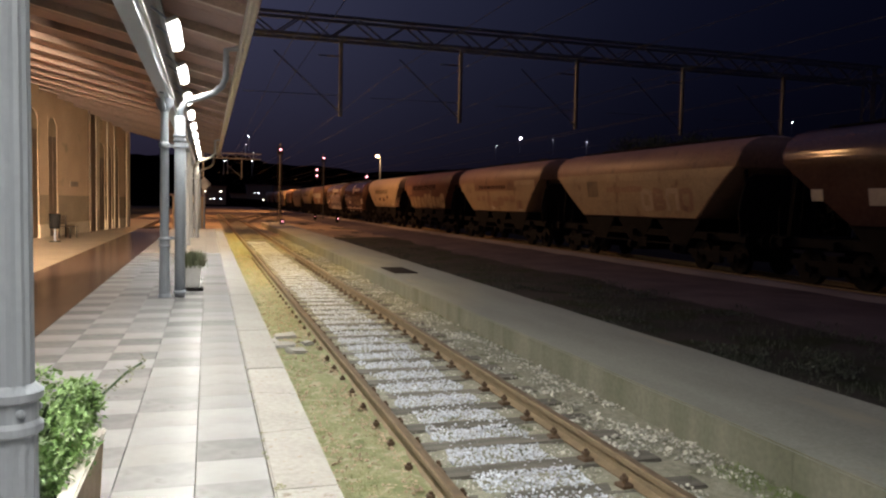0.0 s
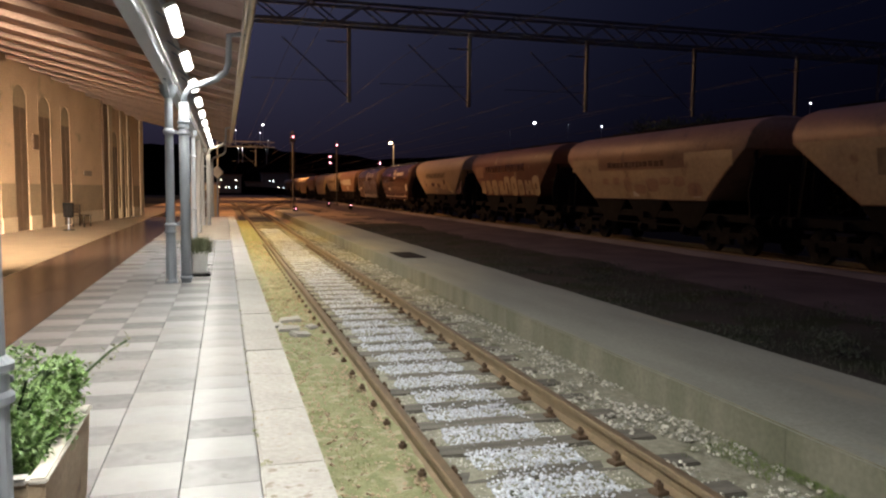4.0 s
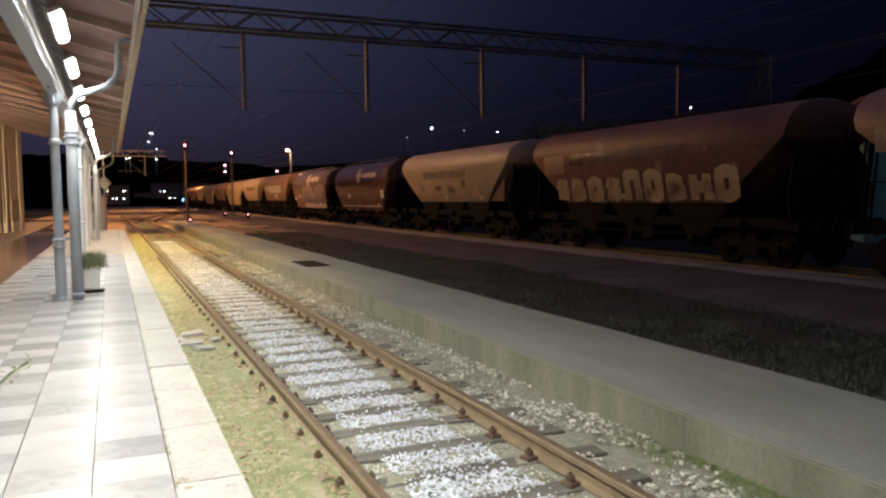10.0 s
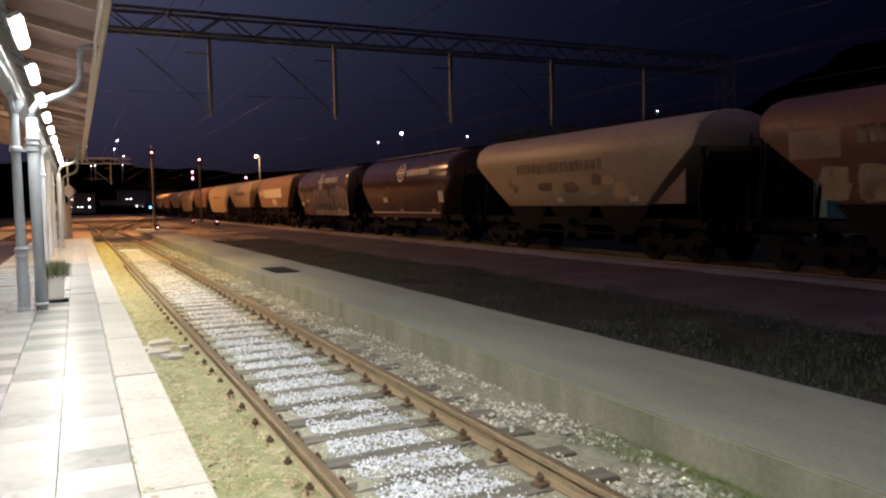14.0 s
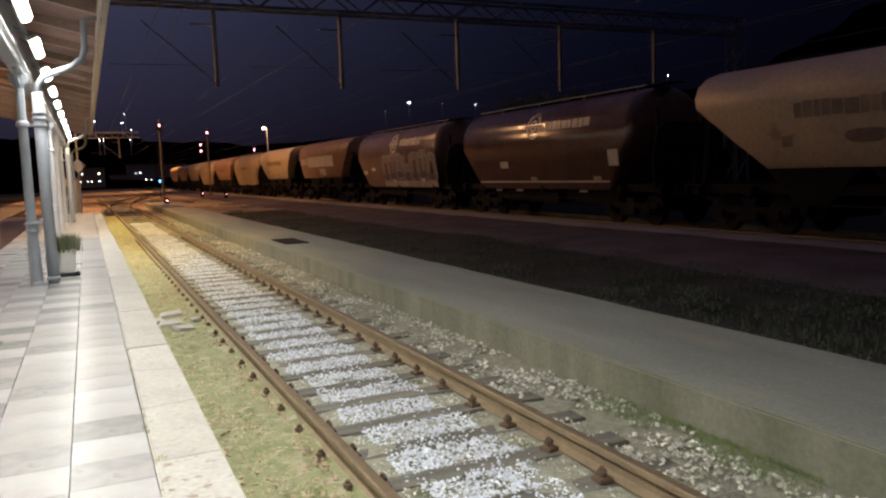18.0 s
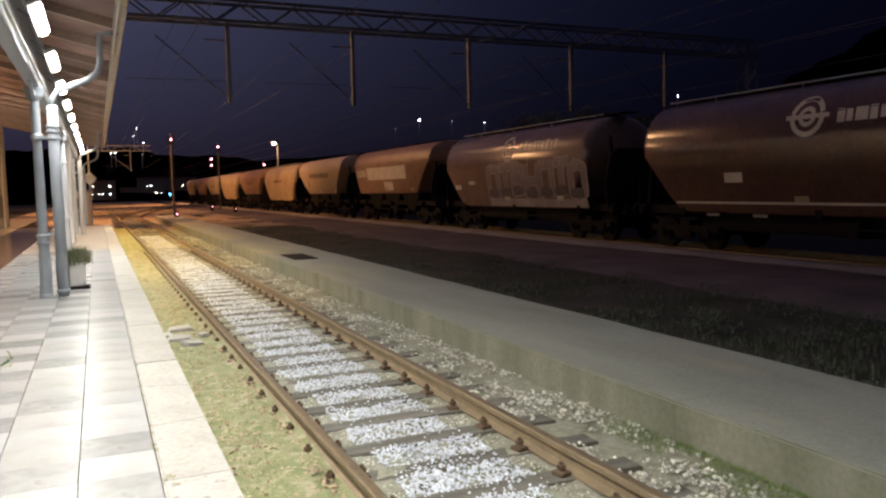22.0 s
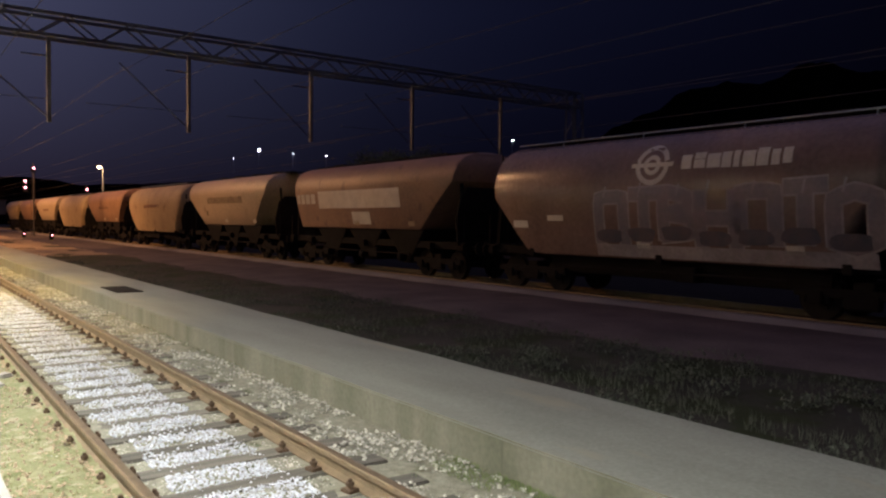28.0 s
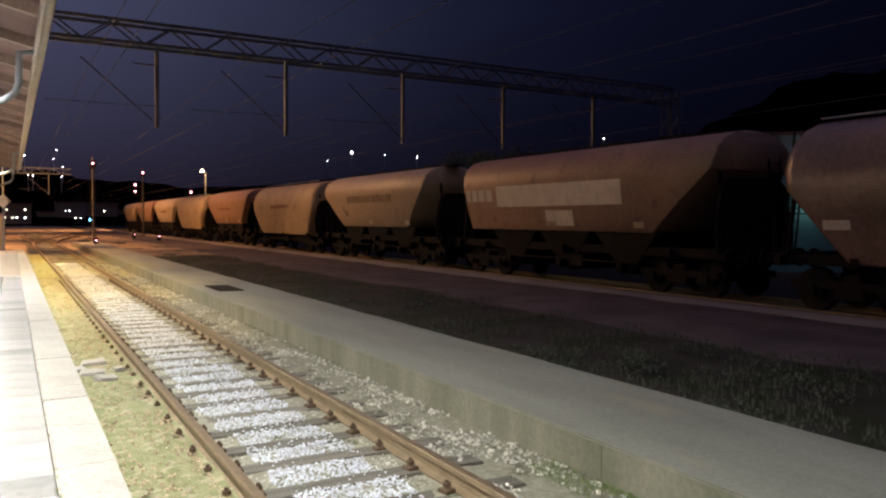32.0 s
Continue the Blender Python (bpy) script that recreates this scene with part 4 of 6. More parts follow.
for a, b, h in cuts:
    d = thing("doorway", pose(0, 0, 0), "", "")
    for k in ("label", "category"):
        if k in d:
            del d[k]
    d.parent = bld
    bm = fresh()
    box(bm, -0.2, 0.006, a - 0.05, a - 0.0, 0, h + 0.02, 0.01)
    box(bm, -0.2, 0.006, b + 0.0, b + 0.05, 0, h + 0.02, 0.01)
    seg = 10
    c, r = (a + b) / 2, (b - a) / 2
    for k in range(seg):
        t0, t1 = math.pi * k / seg, math.pi * (k + 1) / seg
        q0, q1 = (c + r * math.cos(t0), h - 0.45 + 0.45 * math.sin(t0)), (c + r * math.cos(t1), h - 0.45 + 0.45 * math.sin(t1))
        vs = [bm.verts.new((x, y, z)) for x in (0.006, -0.2) for y, z in (q0, q1, (q1[0], h + 0.12), (q0[0], h + 0.12))]
        bm.faces.new(vs[:4])
        bm.faces.new((vs[0], vs[4], vs[5], vs[1]))
    part("surround", bm, M["plaster"], d, "plastered door surround")
    bm = fresh()
    for y0, y1 in ((a, c - 0.006), (c + 0.006, b)):
        box(bm, -0.09, -0.012, y0, y1, 0.02, h - 0.75, 0.006)
        for z0, z1 in ((0.15, 0.9), (1.0, 1.8), (1.9, 2.7), (2.8, 3.5)):
            box(bm, -0.012, -0.003, y0 + 0.07, y1 - 0.07, z0, min(z1, h - 0.8), 0.003)
    part("door_leaf", bm, M["door"], d, "brown panelled double door")
    bm = box(fresh(), -0.10, -0.010, a, b, h - 0.75, h, 0.004)
    part("fanlight", bm, M["dado"], d, "dull brown fanlight")
for yc, key, w in ((38.6, "door", 0.36), (39.36, "trim", 0.28), (41.08, "trim", 0.12), (42.3, "trim", 0.12), (44.9, "trim", 0.35)):
    part("pilaster", box(fresh(), 0.036 if key == "door" else 0.071, 0.12, fy(yc) - w, fy(yc) + w, 0, H - 0.3, 0.015), M[key], bld, "plain wall pilaster")
part("cornice", box(fresh(), -0.45, 0.35, Y0, Y1 + 0.3, H - 0.3, H, 0.04), M["trim"], bld)
part("end_wall", box(fresh(), -9, -0.4, Y1 - 0.4, Y1, 0, H), M["plaster"], bld)
part("back_wall", box(fresh(), -9.4, -9, Y0, Y1, 0, H), M["plaster"], bld)
part("roof", box(fresh(), -9.6, 0.2, Y0 - 0.2, Y1 + 0.2, H + 0.002, H + 0.2, 0.02), M["boards"], bld)
pm = pose(-8.1, 28.5, PZ, 0, 0, -FA)
sb = solo("notice_board", box(fresh(), 0.04, 0.09, -0.23, 0.23, 2.83, 3.36, 0.01), M["door"], "small dark notice board on the ochre wall", "notice board")
sb.matrix_basis = pm @ pose(0, fy(30.6), 0)
ws = solo("wall_inscription", box(fresh(), 0.004, 0.03, -0.5, 0.5, 2.0, 2.22, 0.008), M["letter"], "worn dark name board on the ochre wall", "name board")
ws.matrix_basis = pm @ pose(0, fy(36.3), 0)
bin_ = thing("litter_bin", pm @ pose(1.3, fy(30.0), 0), "dark litter bin on a post before the station doors", "litter bin")
part("drum", lathe(fresh(), [(0.15, 0.45), (0.17, 0.5), (0.19, 0.95), (0.17, 0.98)], 14), M["black"], bin_)
part("stand", bar(fresh(), (0, 0, 0), (0, 0, 0.5), 0.03, seg=8), M["steel"], bin_)
part("base_plate", box(fresh(), -0.15, 0.15, -0.15, 0.15, 0, 0.03, 0.006), M["black"], bin_)
bench = thing("bench", pm @ pose(0.7, fy(32.7), 0), "slatted bench against the station wall", "bench")
for k in range(4):
    part("slat", box(fresh(), 0.0 + k * 0.11, 0.09 + k * 0.11, -0.45, 0.45, 0.42, 0.45, 0.006), M["door"], bench)
for k in range(3):
    part("slat", box(fresh(), -0.04, -0.01, -0.45, 0.45, 0.52 + k * 0.12, 0.61 + k * 0.12, 0.006), M["door"], bench)
for yy in (-0.38, 0.38):
    bm = bar(fresh(), (0.38, yy, 0), (0.38, yy, 0.42), 0.04, 0.04)
    bar(bm, (-0.02, yy, 0), (-0.02, yy, 0.86), 0.04, 0.04)
    part("leg", bm, M["black"], bench)


# ---- goods train ----
def ring(bm, z, w, l, r, n=5):
    out = []
    n = 2 if r < 0.1 else n
    for cx, cy, a0 in ((w - r, l - r, 0), (-w + r, l - r, 90), (-w + r, -l + r, 180), (w - r, -l + r, 270)):
        for k in range(n + 1):
            a = radians(a0 + 90 * k / n)
            out.append(bm.verts.new((cx + r * math.cos(a), cy + r * math.sin(a), z)))
    return out


def loft(levels):
    bm = fresh()
    rings = [ring(bm, *lv) for lv in levels]
    n = len(rings[0])
    for a, b in zip(rings, rings[1:]):
        for k in range(n):
            bm.faces.new((a[k], a[(k + 1) % n], b[(k + 1) % n], b[k]))
    bm.faces.new(rings[0][::-1])
    bm.faces.new(rings[-1])
    return bm


HOPPER = [(1.60, 1.18, 3.86, 0.05), (1.62, 1.22, 3.88, 0.05), (2.25, 1.36, 4.72, 0.05), (2.95, 1.46, 5.65, 0.06), (3.20, 1.47, 5.98, 0.06), (3.45, 1.44, 6.06, 0.06), (3.75, 1.30, 6.08, 0.06), (3.98, 1.02, 6.06, 0.06), (4.12, 0.62, 6.02, 0.06), (4.17, 0.25, 5.96, 0.06)]
BARREL = [(1.03, 1.18, 4.55, 0.12), (1.06, 1.22, 4.57, 0.12), (1.55, 1.34, 5.02, 0.20), (2.1, 1.43, 5.52, 0.30), (2.6, 1.47, 6.0, 0.35), (3.0, 1.46, 6.05, 0.35), (3.35, 1.40, 6.0, 0.35), (3.65, 1.26, 5.95, 0.35), (3.9, 1.0, 5.9, 0.35), (4.06, 0.62, 5.85, 0.3), (4.12, 0.25, 5.8, 0.2)]


def side_x(levels, z):
    for (z0, w0, *_), (z1, w1, *_) in zip(levels, levels[1:]):
        if z0 <= z <= z1:
            return w0 + (w1 - w0) * (z - z0) / max(z1 - z0, 1e-6)
    return levels[-1][1]


def decal(bm, levels, y0, y1, z0, z1, out=0.006):
    """A thin painted panel that follows the near side of a wagon."""
    zs = lines(z0, z1, 0.12)
    rows = [[bm.verts.new((-side_x(levels, z) - out, y, z)) for y in (y0, y1)] for z in zs]
    for a, b in zip(rows, rows[1:]):
        bm.faces.new((a[0], a[1], b[1], b[0]))


def stroke(bm, levels, pts, w, out=0.012):
    """A sprayed line on the near side: pts are (y, z)."""
    fine = [pts[0]]
    for (ya, za), (yb, zb) in zip(pts, pts[1:]):
        k = max(1, int(math.hypot(yb - ya, zb - za) / 0.12))
        fine += [(ya + (yb - ya) * j / k, za + (zb - za) * j / k) for j in range(1, k + 1)]
    rows = []
    for k, (y, z) in enumerate(fine):
        p, q = fine[max(k - 1, 0)], fine[min(k + 1, len(fine) - 1)]
        d = Vector((q[0] - p[0], q[1] - p[1]))
        if d.length < 1e-4:
            d = Vector((1.0, 0.0))
        d.normalize()
        y += d.x * w * 0.3 * ((k == len(fine) - 1) - (k == 0))
        z += d.y * w * 0.3 * ((k == len(fine) - 1) - (k == 0))
        rows.append([bm.verts.new((-side_x(levels, z + e * d.x * w / 2) - out, y - e * d.y * w / 2, z + e * d.x * w / 2)) for e in (-1, 0, 1)])
    for p, q in zip(rows, rows[1:]):
        for e in (0, 1):
            bm.faces.new((p[e], q[e], q[e + 1], p[e + 1]))


def blob(bm, levels, yc, zc, ry, rz, out=0.007):
    """A filled sprayed patch with a rounded-square outline."""
    rim = []
    for k in range(18):
        a = 2 * math.pi * k / 18
        c, d = math.cos(a), math.sin(a)
        rim.append((yc + ry * math.copysign(abs(c) ** 0.6, c) * (1 + 0.1 * math.sin(3 * a + yc)), zc + rz * math.copysign(abs(d) ** 0.6, d)))
    rows = []
    for f in (1.0, 0.66, 0.33):
        rows.append([bm.verts.new((-side_x(levels, zc + (z - zc) * f) - out, yc + (y - yc) * f, zc + (z - zc) * f)) for y, z in rim])
    for p, q in zip(rows, rows[1:]):
        for k in range(18):
            bm.faces.new((p[k], p[(k + 1) % 18], q[(k + 1) % 18], q[k]))
    bm.faces.new(rows[-1])


def wheel_mesh():
    bm = fresh()
    for x in (-0.7525, 0.7525):
        s = 1 if x < 0 else -1
        prof = [(0.08, -0.09), (0.46, -0.075), (0.46, 0.045), (0.49, 0.05), (0.49, 0.075), (0.40, 0.075), (0.36, 0.03), (0.12, 0.03), (0.10, 0.09)]
        b2 = lathe(fresh(), prof, 22)
        b2.transform(Matrix.Translation((x, 0, 0)) @ Matrix.Rotation(radians(90 * s), 4, "Y"))
        me = bpy.data.meshes.new("tmp")
        b2.to_mesh(me)
        bm.from_mesh(me)
        b2.free()
        bpy.data.meshes.remove(me)
        for k in range(4):
            a = k * math.pi / 2
            bar(bm, (x - 0.05 * s, 0.24 * math.cos(a), 0.24 * math.sin(a)), (x - 0.11 * s, 0.24 * math.cos(a), 0.24 * math.sin(a)), 0.05, seg=6)
    bar(bm, (-1.0, 0, 0), (1.0, 0, 0), 0.08, seg=10)
    bmesh.ops.recalc_face_normals(bm, faces=bm.faces)
    return mesh_of("wheelset", bm, M["wheel"])


def bogie_mesh():
    bm = fresh()
    for x in (-1.0, 1.0):
        box(bm, x - 0.07, x + 0.07, -1.35, 1.35, 0.48, 0.66, 0.02)
        box(bm, x - 0.09, x + 0.09, -0.35, 0.35, 0.28, 0.62, 0.03)
        for y in (-0.9, 0.9):
            box(bm, x - 0.12, x + 0.12, y - 0.16, y + 0.16, 0.34, 0.60, 0.03)
            for dy in (-0.22, 0.22):
                bar(bm, (x, y + dy, 0.36), (x, y + dy, 0.62), 0.07, seg=8)
    box(bm, -1.0, 1.0, -0.2, 0.2, 0.5, 0.8, 0.02)
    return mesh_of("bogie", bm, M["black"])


WHEELSET, BOGIE = wheel_mesh(), bogie_mesh()


def under_mesh(chutes):
    bm = fresh()
    for x in (-1.0, 1.0):
        box(bm, x - 0.06, x + 0.06, -6.2, 6.2, 0.98, 1.22, 0.01)
    for y in (-6.2, -4.4, 0, 4.4, 6.2):
        box(bm, -1.25, 1.25, y - 0.1, y + 0.1, 0.95, 1.18, 0.01)
    box(bm, -0.2, 0.2, -6.2, 6.2, 0.98, 1.2, 0.01)
    for s in (-1, 1):
        for x in (-0.875, 0.875):
            bar(bm, (x, s * 6.25, 1.05), (x, s * 6.72, 1.05), 0.08, seg=10)
            bar(bm, (x, s * 6.72, 1.05), (x, s * 6.78, 1.05), 0.23, seg=14)
        bar(bm, (0, s * 6.2, 1.0), (0, s * 6.9, 0.98), 0.07, 0.1)
    if chutes:
        for y in (-2.7, 0, 2.7):
            b2 = loft([(0.42, 1.0, 0.25, 0.05), (0.62, 1.02, 0.35, 0.05), (1.62, 1.14, 1.3, 0.05)])
            b2.transform(Matrix.Translation((0, y, 0)))
            me = bpy.data.meshes.new("tmp")
            b2.to_mesh(me)
            bm.from_mesh(me)
            b2.free()
            bpy.data.meshes.remove(me)
            bar(bm, (-1.15, y, 0.62), (1.15, y, 0.62), 0.04, seg=8)
            bar(bm, (-1.2, y - 0.1, 0.62), (-1.2, y + 0.1, 0.62), 0.16, seg=10)
    else:
        box(bm, -0.9, 0.9, -4.0, 4.0, 0.55, 1.15, 0.05)
    bar(bm, (-1.2, -3.2, 0.75), (-1.2, 3.2, 0.75), 0.03, seg=6)
    box(bm, -1.22, -0.75, -1.0, -0.4, 0.55, 0.9, 0.03)
    return mesh_of("underframe", bm, M["black"])


UNDER = {True: under_mesh(True), False: under_mesh(False)}


def end_mesh():
    """Ladder, end rails and slanted struts at one end of a wagon."""
    bm = fresh()
    for x in (-1.0, 1.0):
        bar(bm, (x, 6.1, 1.2), (x, 5.85, 3.4), 0.09, 0.06)
    for x in (-0.95, -0.55):
        bar(bm, (x, 6.25, 1.15), (x, 6.02, 3.9), 0.035, 0.035)
    for k in range(9):
        z, y = 1.35 + 0.29 * k, 6.25 - 0.024 * k
        bar(bm, (-0.95, y, z), (-0.55, y, z), 0.022, 0.022)
    for x in (-1.2, 1.2):
        bar(bm, (x, 6.3, 1.2), (x, 6.3, 2.1), 0.03, 0.03)
    bar(bm, (-1.2, 6.3, 2.1), (1.2, 6.3, 2.1), 0.03, 0.03)
    box(bm, -1.25, 1.25, 5.98, 6.42, 1.19, 1.23)
    return mesh_of("end_ladder", bm, M["black"])


def top_mesh():
    bm = fresh()
    box(bm, -0.35, 0.35, -5.6, 5.6, 4.19, 4.22)
    for k in range(12):
        y = -5.5 + k
        bar(bm, (-0.30, y, 4.05), (-0.30, y, 4.2), 0.03, 0.03)
    for y in (-3.6, -1.2, 1.2, 3.6):
        box(bm, -0.3, 0.3, y - 0.5, y + 0.5, 4.21, 4.27, 0.02)
    return mesh_of("roof_walkway", bm, M["black"])


def shaded_end_mesh():
    """Plate with cut corners above the buffer beam, black for the near end's shade."""
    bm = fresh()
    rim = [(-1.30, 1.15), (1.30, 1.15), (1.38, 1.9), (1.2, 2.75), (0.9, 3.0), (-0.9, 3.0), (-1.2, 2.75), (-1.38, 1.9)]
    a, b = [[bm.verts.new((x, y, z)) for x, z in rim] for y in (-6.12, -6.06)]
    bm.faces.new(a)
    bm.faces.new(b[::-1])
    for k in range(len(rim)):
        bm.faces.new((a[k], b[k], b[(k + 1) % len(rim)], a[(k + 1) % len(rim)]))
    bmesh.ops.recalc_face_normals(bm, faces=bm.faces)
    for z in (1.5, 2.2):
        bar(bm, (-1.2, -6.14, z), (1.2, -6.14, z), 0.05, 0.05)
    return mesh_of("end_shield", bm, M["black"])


HOPPER_END, TOP, SHADED_END = end_mesh(), top_mesh(), shaded_end_mesh()
BODY = {}

SHAPES = {
    "arch": [[(0, 0), (0, 1), (0.6, 1), (0.6, 0)]],
    "post": [[(0.05, 1), (0.55, 1)], [(0.3, 1), (0.3, 0)]],
    "loop": [[(0, 0), (0, 1), (0.5, 0.9), (0.5, 0.6), (0, 0.5), (0.6, 0.4), (0.6, 0.1), (0, 0)]],
    "gate": [[(0, 0), (0, 1)], [(0.6, 0), (0.6, 1)], [(0, 0.5), (0.6, 0.5)]],
    "bend": [[(0.6, 0.9), (0.1, 1), (0, 0.7), (0.6, 0.4), (0.5, 0), (0, 0.1)]],
    "ring": [[(0, 0.1), (0, 0.9), (0.3, 1), (0.6, 0.9), (0.6, 0.1), (0.3, 0), (0, 0.1)]],
}


def glyph(bm, lev, key, y0, w, z0, h, thick, out):
    """One blocky sprayed shape on the near side, running towards -y."""
    for pts in SHAPES[key]:
        stroke(bm, lev, [(y0 - 0.12 - u * w * 1.2, z0 + v * h + 0.05 * noise.noise((u * 3 + y0, v * 3, 1))) for u, v in pts], thick, out)


# how far the far and near ends of single wagons reach, against the usual body
ENDS = {3: (0.955, 1.0), 7: (0.999, 1.0), 8: (1.0, 0.84), 9: (1.0, 0.98)}


def wagon(u, u_index, nm, paint, label):
    lev = HOPPER if nm == "hopper" else BARREL
    t = thing("hopper_wagon", pose(14.7, u, 0), label, "goods wagon", "goods train")
    back, front = ENDS.get(u_index, (1.0, 0.87) if nm == "barrel" else (1.0, 1.0))
    if (nm, paint, back, front) not in BODY:
        hull = loft(lev)
        for v in hull.verts:
            v.co.y *= front if v.co.y < 0 else back
        if u_index == 7:
            # this one has a steep far end
            for v in hull.verts:
                if v.co.y > 0:
                    v.co.y = 5.2 + 0.16 * (v.co.z - 1.6)
        me = mesh_of("body", hull, CARPAINT[paint], True)
        me.set_sharp_from_angle(angle=radians(34))
        BODY[nm, paint, back, front] = me
    part("body", BODY[nm, paint, back, front], None, t)
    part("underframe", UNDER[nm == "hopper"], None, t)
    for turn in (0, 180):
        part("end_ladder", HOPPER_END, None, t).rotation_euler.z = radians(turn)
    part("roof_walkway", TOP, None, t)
    part("end_shield", SHADED_END, None, t)
    if nm == "barrel":
        # pale bar added to draw the sky-lit line on the roof edge
        part("roof_rail", bar(fresh(), (-0.64, -5.0, 4.16), (-0.64, 5.6, 4.16), 0.022, seg=6), M["steel"], t, "thin pale bar along the roof for its sky-lit edge")
        for y in (-4.6, -1.8, 1.0, 3.8):
            part("rail_stanchion", bar(fresh(), (-0.64, y, 4.0), (-0.64, y, 4.16), 0.018, seg=6), M["steel"], t)
    for y in (-4.6, 4.6):
        b = part("bogie", BOGIE, None, t)
        b.location.y = y
        for d in (-0.9, 0.9):
            w = part("wheelset", WHEELSET, None, b)
            w.location = (0, d, 0.46)
    return t, lev


TRAIN = []


def mark(t, name, lev, rects, material, label=""):
    if name != "lettering" and len(rects) > 1:
        for r in rects:
            mark(t, name, lev, [r], material, label)
        return
    bm = fresh()
    for y0, y1, z0, z1 in rects:
        decal(bm, lev, y0, y1, z0, z1)
    return part(name, bm, material, t, label)


def flank(t, lev, z0, z1, material, label):
    """A second coat of paint over the lower side, out to the sloping ends."""
    bm = fresh()
    rows = []
    for z in lines(z0, z1, 0.1):
        l = float(np.interp(z, [v[0] for v in lev], [v[2] for v in lev])) - 0.10
        rows.append([bm.verts.new((-side_x(lev, z) - 0.004, y, z)) for y in (-l, l)])
    for a, b in zip(rows, rows[1:]):
        bm.faces.new((a[0], a[1], b[1], b[0]))
    return part("flank", bm, material, t, label)


def bars(y0, y1, z0, z1, seed):
    """Uneven upright bars that stand for a worn word, from y0 down to y1."""
    r = random.Random(seed)
    out, y = [], y0
    while y > y1:
        w = r.uniform(0.14, 0.34)
        out.append((y - w, y, z0 + r.uniform(0, 0.03), z1 - r.uniform(0, 0.05)))
        y -= w + r.uniform(0.03, 0.07)
    return out


def roundel(t, lev, yc, zc, r, material):
    bm = fresh()
    seg = 20
    for rad0, rad1 in ((r, r * 0.74), (r * 0.5, r * 0.28)):
        for k in range(seg):
            a0, a1 = 2 * math.pi * k / seg, 2 * math.pi * (k + 1) / seg
            bm.faces.new([bm.verts.new((-side_x(lev, zc + q * math.sin(a)) - 0.008, yc + q * math.cos(a), zc + q * math.sin(a))) for q, a in ((rad0, a0), (rad0, a1), (rad1, a1), (rad1, a0))])
    decal(bm, lev, yc - r * 1.25, yc + r * 1.25, zc - 0.05, zc + 0.05, 0.009)
    return part("roundel", bm, material, t, "pale ring emblem")


